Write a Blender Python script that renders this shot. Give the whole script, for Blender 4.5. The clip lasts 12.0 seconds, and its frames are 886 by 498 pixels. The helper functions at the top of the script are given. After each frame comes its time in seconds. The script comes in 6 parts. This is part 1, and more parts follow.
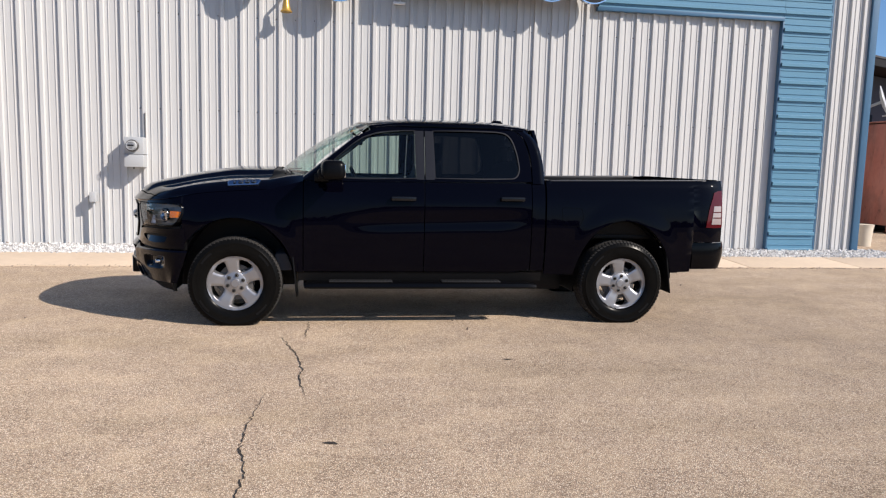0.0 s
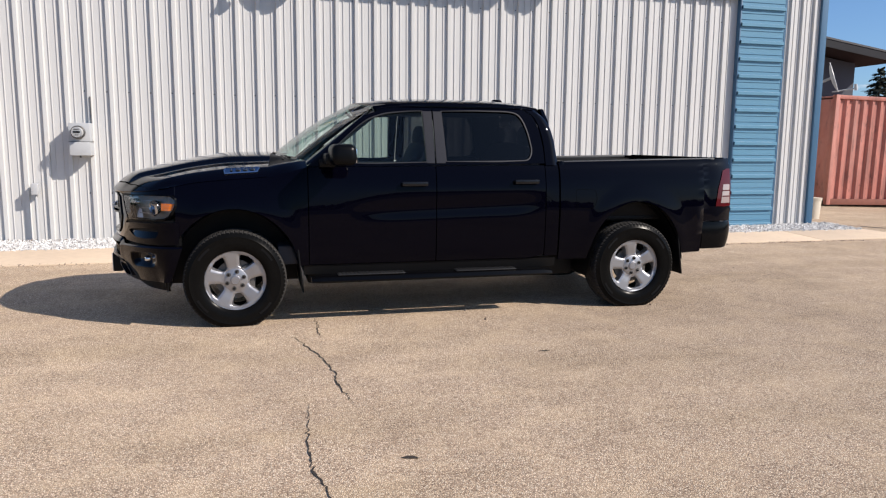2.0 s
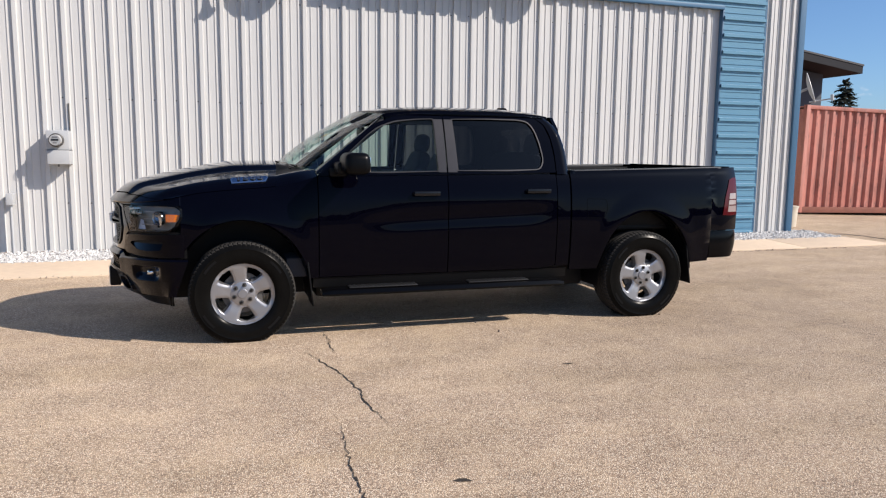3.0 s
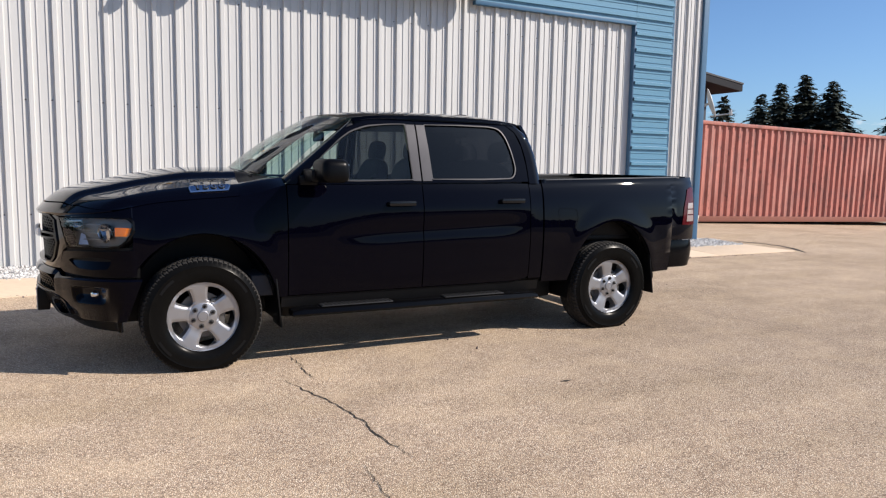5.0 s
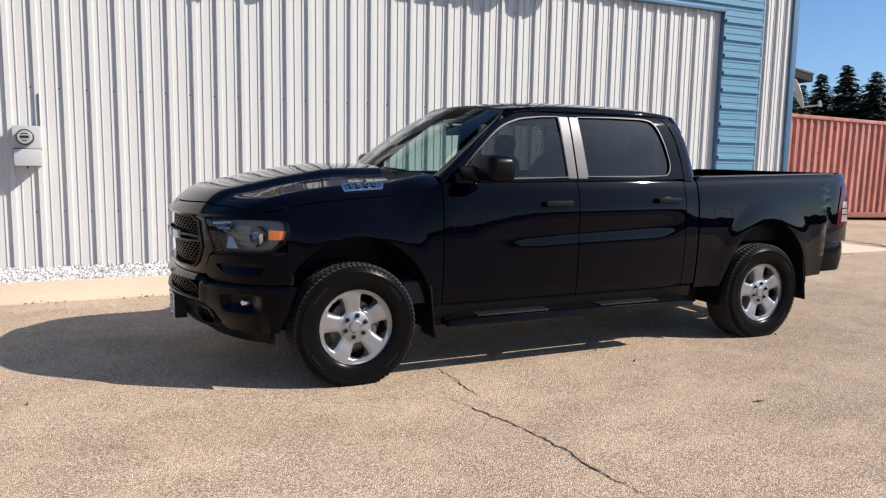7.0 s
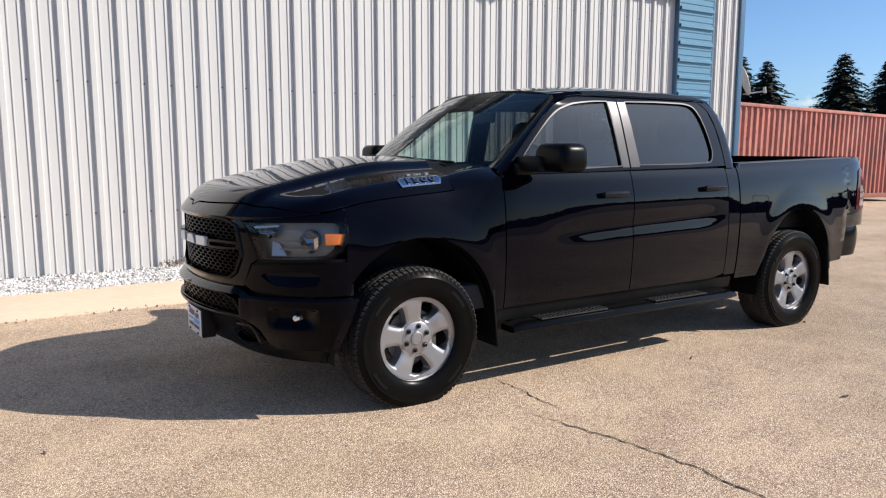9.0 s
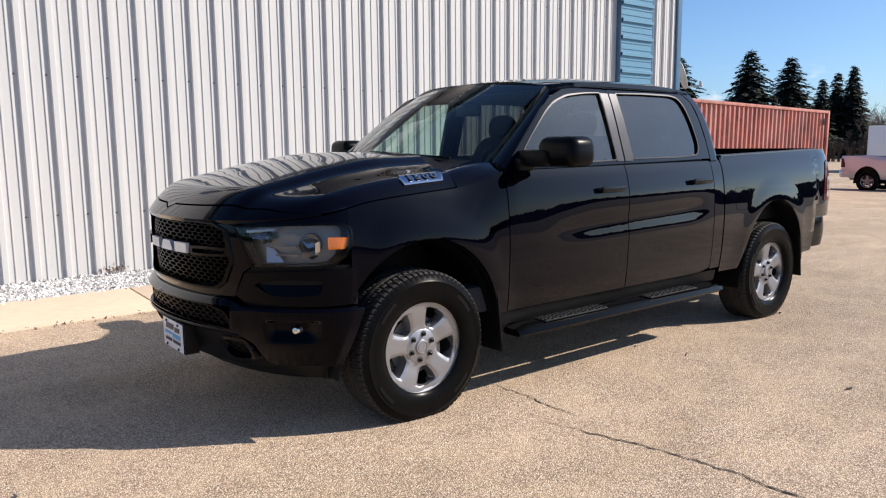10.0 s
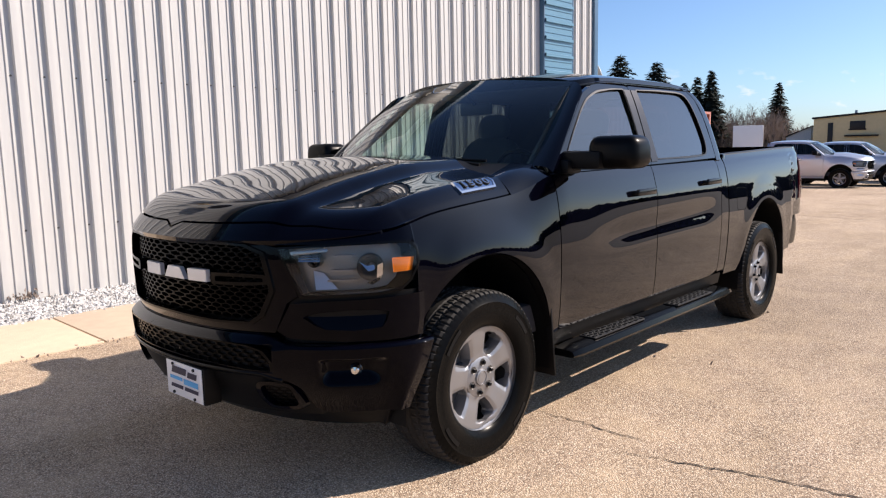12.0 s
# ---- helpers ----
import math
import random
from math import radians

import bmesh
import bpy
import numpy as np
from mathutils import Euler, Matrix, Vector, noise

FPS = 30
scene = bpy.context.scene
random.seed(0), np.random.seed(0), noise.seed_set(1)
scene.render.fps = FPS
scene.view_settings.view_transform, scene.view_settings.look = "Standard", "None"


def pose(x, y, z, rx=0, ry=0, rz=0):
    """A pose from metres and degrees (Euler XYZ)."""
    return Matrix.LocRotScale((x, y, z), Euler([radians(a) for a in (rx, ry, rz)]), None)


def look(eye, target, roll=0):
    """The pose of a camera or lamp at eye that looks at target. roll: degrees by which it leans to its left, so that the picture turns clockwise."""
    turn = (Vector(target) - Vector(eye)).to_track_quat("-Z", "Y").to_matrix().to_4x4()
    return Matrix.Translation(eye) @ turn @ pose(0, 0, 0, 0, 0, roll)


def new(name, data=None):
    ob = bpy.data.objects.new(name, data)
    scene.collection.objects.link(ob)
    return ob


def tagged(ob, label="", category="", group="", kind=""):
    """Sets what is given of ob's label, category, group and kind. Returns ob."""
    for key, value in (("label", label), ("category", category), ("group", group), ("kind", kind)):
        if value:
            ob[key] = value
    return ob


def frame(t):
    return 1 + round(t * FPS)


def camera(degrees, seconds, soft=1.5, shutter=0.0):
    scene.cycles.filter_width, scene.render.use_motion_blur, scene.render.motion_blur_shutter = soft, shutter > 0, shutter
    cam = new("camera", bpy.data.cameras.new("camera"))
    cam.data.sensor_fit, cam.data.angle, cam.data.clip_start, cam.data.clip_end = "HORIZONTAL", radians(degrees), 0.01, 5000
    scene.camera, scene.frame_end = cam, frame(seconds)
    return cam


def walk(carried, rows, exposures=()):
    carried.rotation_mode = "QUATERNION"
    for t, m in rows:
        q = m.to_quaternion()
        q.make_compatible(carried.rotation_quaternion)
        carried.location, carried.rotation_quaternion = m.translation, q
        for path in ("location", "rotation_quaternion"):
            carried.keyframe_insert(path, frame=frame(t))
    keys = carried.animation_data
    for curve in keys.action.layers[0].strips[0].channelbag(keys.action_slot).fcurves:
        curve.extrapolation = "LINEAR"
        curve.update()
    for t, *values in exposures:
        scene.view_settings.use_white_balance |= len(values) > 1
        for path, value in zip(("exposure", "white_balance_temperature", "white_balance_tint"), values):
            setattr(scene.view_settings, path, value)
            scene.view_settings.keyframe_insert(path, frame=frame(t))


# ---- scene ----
cam = camera(62.2, 12.0, soft=1.2)
PATH = [
    (0, (0.352, -0.051, 1.543), (0.655, 1.911, 1.304), 1.5),
    (0.5, (0.145, 0.024, 1.543), (0.451, 1.982, 1.279), 0.4),
    (1, (-0.024, 0.191, 1.519), (0.281, 2.146, 1.228), -0.2),
    (1.5, (-0.177, 0.343, 1.521), (0.204, 2.283, 1.224), -0.2),
    (2, (-0.37, 0.474, 1.532), (0.136, 2.388, 1.248), 0.5),
    (2.5, (-0.59, 0.592, 1.542), (-0.011, 2.487, 1.276), 0.6),
    (2.7, (-0.651, 0.645, 1.537), (-0.064, 2.539, 1.274), 0.6),
    (4.3, (-1.122, 1.151, 1.509), (-0.31, 2.962, 1.27), 0.0),
    (4.5, (-1.191, 1.201, 1.508), (-0.331, 2.991, 1.271), 0.1),
    (5, (-1.34, 1.38, 1.492), (-0.432, 3.147, 1.265), 1.0),
    (5.5, (-1.487, 1.606, 1.522), (-0.6, 3.385, 1.303), 1.9),
    (6, (-1.661, 1.791, 1.504), (-0.786, 3.576, 1.287), 1.9),
    (6.5, (-1.877, 2.002, 1.522), (-1.007, 3.788, 1.29), 1.4),
    (7, (-2.005, 2.236, 1.501), (-1.157, 4.03, 1.253), 1.0),
    (7.2, (-2.053, 2.354, 1.507), (-1.205, 4.148, 1.257), 0.9),
    (8.8, (-2.573, 3.021, 1.494), (-1.521, 4.702, 1.229), 0.1),
    (9, (-2.611, 3.123, 1.483), (-1.55, 4.797, 1.215), -0.0),
    (9.5, (-2.71, 3.384, 1.497), (-1.591, 5.019, 1.224), -0.2),
    (10, (-2.822, 3.614, 1.478), (-1.593, 5.166, 1.198), -0.5),
    (10.5, (-2.957, 3.864, 1.491), (-1.639, 5.339, 1.194), -0.8),
    (11, (-3.008, 4.09, 1.473), (-1.66, 5.535, 1.167), -1.1),
    (11.5, (-3.052, 4.374, 1.499), (-1.668, 5.789, 1.205), -1.2),
    (12, (-3.118, 4.587, 1.483), (-1.653, 5.92, 1.207), -1.2),
]
walk(cam, [(t, look(eye, target, roll)) for t, eye, target, roll in PATH],
     [(0.0, 0.37, 6650, 12), (2.5, 0.39, 6650, 12), (7.0, 0.48, 6650, 11.5), (9.5, 0.53, 6650, 11.5), (11.0, 0.58, 6750, 14), (12.0, 0.63, 6950, 16)])


# ---- world, sun ----
SUN_FROM = Vector((1.09, -0.8, 1.0)).normalized()
world = bpy.data.worlds.new("sky")
scene.world = world
world.use_nodes = True
wn, wl = world.node_tree.nodes, world.node_tree.links
sky = wn.new("ShaderNodeTexSky")
sky.sky_type = "NISHITA"
sky.sun_disc = False
sky.sun_elevation = math.asin(SUN_FROM.z)
sky.sun_rotation = math.atan2(SUN_FROM.x, SUN_FROM.y)
sky.altitude, sky.air_density, sky.dust_density, sky.ozone_density = 600, 0.85, 1.4, 5.0
deep = wn.new("ShaderNodeMix")
deep.data_type, deep.blend_type = "RGBA", "MULTIPLY"
deep.inputs["Factor"].default_value, deep.inputs["B"].default_value = 1.0, (0.90, 1.06, 1.16, 1.0)
wl.new(sky.outputs["Color"], deep.inputs["A"])
# a few small fair-weather clouds low over the horizon
way, up, puffs, thick = wn.new("ShaderNodeTexCoord"), wn.new("ShaderNodeSeparateXYZ"), wn.new("ShaderNodeTexNoise"), wn.new("ShaderNodeMapRange")
flat, low, high, both, cloud = wn.new("ShaderNodeMapping"), wn.new("ShaderNodeMapRange"), wn.new("ShaderNodeMapRange"), wn.new("ShaderNodeMath"), wn.new("ShaderNodeMix")
flat.inputs["Scale"].default_value = (1.0, 1.0, 2.2)
wl.new(way.outputs["Generated"], up.inputs[0])
wl.new(way.outputs["Generated"], flat.inputs["Vector"])
wl.new(flat.outputs["Vector"], puffs.inputs["Vector"])
puffs.inputs["Scale"].default_value, puffs.inputs["Detail"].default_value = 36.0, 4.0
for node, span, ends, source in ((thick, (0.60, 0.74), (0.0, 0.55), puffs.outputs["Fac"]), (low, (0.015, 0.035), (0.0, 1.0), up.outputs["Z"]), (high, (0.065, 0.095), (1.0, 0.0), up.outputs["Z"])):
    wl.new(source, node.inputs["Value"])
    node.inputs["From Min"].default_value, node.inputs["From Max"].default_value = span
    node.inputs["To Min"].default_value, node.inputs["To Max"].default_value = ends
both.operation = "MULTIPLY"
wl.new(low.outputs["Result"], both.inputs[0])
wl.new(high.outputs["Result"], both.inputs[1])
share = wn.new("ShaderNodeMath")
share.operation = "MULTIPLY"
wl.new(both.outputs[0], share.inputs[0])
wl.new(thick.outputs["Result"], share.inputs[1])
cloud.data_type = "RGBA"
cloud.inputs["B"].default_value = (7.5, 7.6, 7.9, 1.0)
wl.new(share.outputs[0], cloud.inputs["Factor"])
wl.new(deep.outputs["Result"], cloud.inputs["A"])
wl.new(cloud.outputs["Result"], wn["Background"].inputs["Color"])
wn["Background"].inputs["Strength"].default_value = 0.096
sun = new("sun", bpy.data.lights.new("sun", "SUN"))
sun.data.energy, sun.data.angle, sun.data.color = 5.0, radians(0.5), (1.0, 0.93, 0.84)
sun.matrix_world = look((0, 0, 30), Vector((0, 0, 30)) - SUN_FROM)
scene.view_settings.exposure = 0.42


# ---- materials ----
def rgb(c):
    return (*c, 1.0)


def material(name, color, rough=0.5, metal=0.0, coat=0.0, spec=0.5, vary=0.0, scale=8.0, bump=0.0, bump_scale=60.0, second=None, coords="Object", coat_ior=1.5, slant_ior=0.0):
    """A Principled surface; vary mixes in a second colour by two noises, bump gives fine relief."""
    m = bpy.data.materials.new(name)
    m.use_nodes = True
    n, l = m.node_tree.nodes, m.node_tree.links
    b = n["Principled BSDF"]
    b.inputs["Base Color"].default_value = rgb(color)
    b.inputs["Roughness"].default_value = rough
    b.inputs["Metallic"].default_value = metal
    b.inputs["Coat Weight"].default_value = coat
    b.inputs["Coat Roughness"].default_value = 0.02
    b.inputs["Coat IOR"].default_value = coat_ior
    b.inputs["Specular IOR Level"].default_value = spec
    tc = n.new("ShaderNodeTexCoord")
    if slant_ior:
        # the clear coat shines more at a slant
        lw, mr = n.new("ShaderNodeLayerWeight"), n.new("ShaderNodeMapRange")
        cube = n.new("ShaderNodeMath")
        cube.operation = "POWER"
        cube.inputs[1].default_value = 2.0
        lw.inputs["Blend"].default_value = 0.5
        l.new(lw.outputs["Facing"], cube.inputs[0])
        l.new(cube.outputs[0], mr.inputs["Value"])
        mr.inputs["To Min"].default_value, mr.inputs["To Max"].default_value = coat_ior, slant_ior
        l.new(mr.outputs["Result"], b.inputs["Coat IOR"])
    if vary:
        other = second or tuple(c * 0.6 for c in color)
        big, fine, add, ramp, mix = n.new("ShaderNodeTexNoise"), n.new("ShaderNodeTexNoise"), n.new("ShaderNodeMath"), n.new("ShaderNodeMapRange"), n.new("ShaderNodeMix")
        big.inputs["Scale"].default_value, big.inputs["Detail"].default_value = scale, 6
        fine.inputs["Scale"].default_value, fine.inputs["Detail"].default_value = scale * 9, 4
        l.new(tc.outputs[coords], big.inputs["Vector"])
        l.new(tc.outputs[coords], fine.inputs["Vector"])
        add.operation = "ADD"
        l.new(big.outputs["Fac"], add.inputs[0])
        l.new(fine.outputs["Fac"], add.inputs[1])
        l.new(add.outputs[0], ramp.inputs["Value"])
        ramp.inputs["From Min"].default_value, ramp.inputs["From Max"].default_value = 0.75, 1.3
        ramp.inputs["To Max"].default_value = vary
        mix.data_type = "RGBA"
        mix.inputs["A"].default_value, mix.inputs["B"].default_value = rgb(color), rgb(other)
        l.new(ramp.outputs["Result"], mix.inputs["Factor"])
        l.new(mix.outputs["Result"], b.inputs["Base Color"])
    if bump:
        nb, bm_ = n.new("ShaderNodeTexNoise"), n.new("ShaderNodeBump")
        nb.inputs["Scale"].default_value, nb.inputs["Detail"].default_value = bump_scale, 4
        l.new(tc.outputs[coords], nb.inputs["Vector"])
        bm_.inputs["Strength"].default_value, bm_.inputs["Distance"].default_value = bump, 0.01
        l.new(nb.outputs["Fac"], bm_.inputs["Height"])
        l.new(bm_.outputs["Normal"], b.inputs["Normal"])
    return m


def pane(name, tint, mirror=0.08, slant=3.4):
    """Thin glass: it lets light through with a tint and mirrors more at a slant."""
    m = bpy.data.materials.new(name)
    m.use_nodes = True
    n, l = m.node_tree.nodes, m.node_tree.links
    n.remove(n["Principled BSDF"])
    t, g, x = n.new("ShaderNodeBsdfTransparent"), n.new("ShaderNodeBsdfGlossy"), n.new("ShaderNodeMixShader")
    f, p, r = n.new("ShaderNodeLayerWeight"), n.new("ShaderNodeMath"), n.new("ShaderNodeMapRange")
    t.inputs["Color"].default_value = rgb(tint)
    g.inputs["Roughness"].default_value = 0.0
    f.inputs["Blend"].default_value = 0.5
    p.operation = "POWER"
    p.inputs[1].default_value = slant
    l.new(f.outputs["Facing"], p.inputs[0])
    l.new(p.outputs[0], r.inputs["Value"])
    r.inputs["To Min"].default_value, r.inputs["To Max"].default_value = mirror, 0.95
    l.new(r.outputs["Result"], x.inputs["Fac"])
    l.new(t.outputs[0], x.inputs[1])
    l.new(g.outputs[0], x.inputs[2])
    l.new(x.outputs[0], n["Material Output"].inputs["Surface"])
    return m


def container_material():
    """Faded red paint: chalky patches, dark runs of dirt down the ribs and rusty scuffs."""
    m = material("red_container_paint", (0.47, 0.165, 0.125), 0.6, vary=0.7, scale=0.9, second=(0.37, 0.125, 0.095), bump=0.03, bump_scale=25)
    n, l = m.node_tree.nodes, m.node_tree.links
    b = n["Principled BSDF"]
    tc = n.new("ShaderNodeTexCoord")
    paint = b.inputs["Base Color"].links[0].from_socket
    for stretch, scale, span, colour, share in (((1.0, 1.0, 0.16), 3.2, (0.47, 0.62), (0.17, 0.075, 0.06), 0.6), ((1.0, 1.0, 0.7), 1.1, (0.50, 0.64), (0.22, 0.105, 0.09), 0.6), ((1.0, 1.0, 0.35), 9.0, (0.58, 0.67), (0.10, 0.05, 0.04), 0.7), ((1.0, 1.0, 0.5), 0.7, (0.48, 0.64), (0.55, 0.27, 0.22), 0.5)):
        place, noise, ramp, mix = n.new("ShaderNodeMapping"), n.new("ShaderNodeTexNoise"), n.new("ShaderNodeMapRange"), n.new("ShaderNodeMix")
        place.inputs["Scale"].default_value = stretch
        place.inputs["Location"].default_value = (scale, 3.0 * share, 0.0)
        l.new(tc.outputs["Object"], place.inputs["Vector"])
        l.new(place.outputs["Vector"], noise.inputs["Vector"])
        noise.inputs["Scale"].default_value, noise.inputs["Detail"].default_value, noise.inputs["Roughness"].default_value = scale, 6.0, 0.65
        l.new(noise.outputs["Fac"], ramp.inputs["Value"])
        ramp.inputs["From Min"].default_value, ramp.inputs["From Max"].default_value = span
        ramp.inputs["To Max"].default_value = share
        mix.data_type = "RGBA"
        l.new(ramp.outputs["Result"], mix.inputs["Factor"])
        l.new(paint, mix.inputs["A"])
        mix.inputs["B"].default_value = rgb(colour)
        paint = mix.outputs["Result"]
    l.new(paint, b.inputs["Base Color"])
    return m


def asphalt_material():
    """Worn chip-seal: tan and grey stones in dark binder, with wide stains."""
    m = bpy.data.materials.new("chip_seal")
    m.use_nodes = True
    n, l = m.node_tree.nodes, m.node_tree.links
    b = n["Principled BSDF"]
    tc = n.new("ShaderNodeTexCoord")

    def tex(kind, scale, **kw):
        t = n.new(kind)
        t.inputs["Scale"].default_value = scale
        for k, v in kw.items():
            t.inputs[k].default_value = v
        l.new(tc.outputs["Object"], t.inputs["Vector"])
        return t

    def ramp(source, stops):
        r = n.new("ShaderNodeValToRGB")
        l.new(source, r.inputs["Fac"])
        e = r.color_ramp.elements
        while len(e) < len(stops):
            e.new(0.5)
        for el, (p, c) in zip(e, stops):
            el.position, el.color = p, rgb(c)
        return r

    def mix(a, c, fac, kind="MIX"):
        x = n.new("ShaderNodeMix")
        x.data_type, x.blend_type = "RGBA", kind
        for sock, v in (("A", a), ("B", c), ("Factor", fac)):
            if isinstance(v, (float, int)):
                x.inputs[sock].default_value = v
            elif isinstance(v, tuple):
                x.inputs[sock].default_value = rgb(v)
            else:
                l.new(v, x.inputs[sock])
        return x.outputs["Result"]

    stones = tex("ShaderNodeTexVoronoi", 132.0)
    tone = n.new("ShaderNodeSeparateColor")
    l.new(stones.outputs["Color"], tone.inputs[0])
    stone = ramp(tone.outputs[0], [(0.0, (0.16, 0.115, 0.082)), (0.22, (0.50, 0.365, 0.262)), (0.55, (0.84, 0.635, 0.445)), (1.0, (1.0, 0.865, 0.69))])
    gaps = ramp(stones.outputs["Distance"], [(0.22, (0, 0, 0)), (0.56, (1, 1, 1))])
    col = mix(stone.outputs["Color"], (0.235, 0.17, 0.122), mix((0, 0, 0), gaps.outputs["Color"], 0.72))
    wide = tex("ShaderNodeTexNoise", 0.35, Detail=5.0, Roughness=0.6)
    grey = ramp(wide.outputs["Fac"], [(0.4, (0, 0, 0)), (0.7, (1, 1, 1))])
    col = mix(col, mix(col, (0.68, 0.665, 0.66), 1.0, "MULTIPLY"), mix((0, 0, 0), grey.outputs["Color"], 0.7))
    mid = tex("ShaderNodeTexNoise", 2.2, Detail=8.0, Roughness=0.7)
    dust = ramp(mid.outputs["Fac"], [(0.45, (0, 0, 0)), (0.75, (1, 1, 1))])
    col = mix(col, (0.72, 0.545, 0.36), mix((0, 0, 0), dust.outputs["Color"], 0.42))
    run = n.new("ShaderNodeMapping")
    run.inputs["Scale"].default_value = (0.35, 1.0, 1.0)
    l.new(tc.outputs["Object"], run.inputs["Vector"])
    soil = n.new("ShaderNodeTexNoise")
    soil.inputs["Scale"].default_value, soil.inputs["Detail"].default_value, soil.inputs["Roughness"].default_value = 1.1, 7.0, 0.65
    l.new(run.outputs["Vector"], soil.inputs["Vector"])
    worn = ramp(soil.outputs["Fac"], [(0.46, (0, 0, 0)), (0.66, (1, 1, 1))])
    col = mix(col, mix(col, (0.74, 0.73, 0.68), 1.0, "MULTIPLY"), mix((0, 0, 0), worn.outputs["Color"], 0.62))
    # the older, greyer strip of surfacing east of the truck, sandier again beyond
    pos = n.new("ShaderNodeSeparateXYZ")
    l.new(tc.outputs["Object"], pos.inputs[0])
    east = n.new("ShaderNodeMapRange")
    l.new(pos.outputs["X"], east.inputs["Value"])
    east.inputs["From Min"].default_value, east.inputs["From Max"].default_value = 0.3, 3.5
    east.inputs["To Max"].default_value = 0.6
    far = n.new("ShaderNodeMapRange")
    l.new(pos.outputs["X"], far.inputs["Value"])
    far.inputs["From Min"].default_value, far.inputs["From Max"].default_value = 5.0, 9.0
    far.inputs["To Min"].default_value, far.inputs["To Max"].default_value = 1.0, 0.25
    older = n.new("ShaderNodeMath")
    older.operation = "MULTIPLY"
    l.new(east.outputs["Result"], older.inputs[0])
    l.new(far.outputs["Result"], older.inputs[1])
    col = mix(col, mix(col, (0.66, 0.67, 0.68), 1.0, "MULTIPLY"), older.outputs[0])
    l.new(col, b.inputs["Base Color"])
    b.inputs["Roughness"].default_value = 0.85
    b.inputs["Specular IOR Level"].default_value = 0.25
    bump = n.new("ShaderNodeBump")
    bump.inputs["Strength"].default_value, bump.inputs["Distance"].default_value = 0.8, 0.005
    bump.invert = True
    l.new(stones.outputs["Distance"], bump.inputs["Height"])
    l.new(bump.outputs["Normal"], b.inputs["Normal"])
    return m


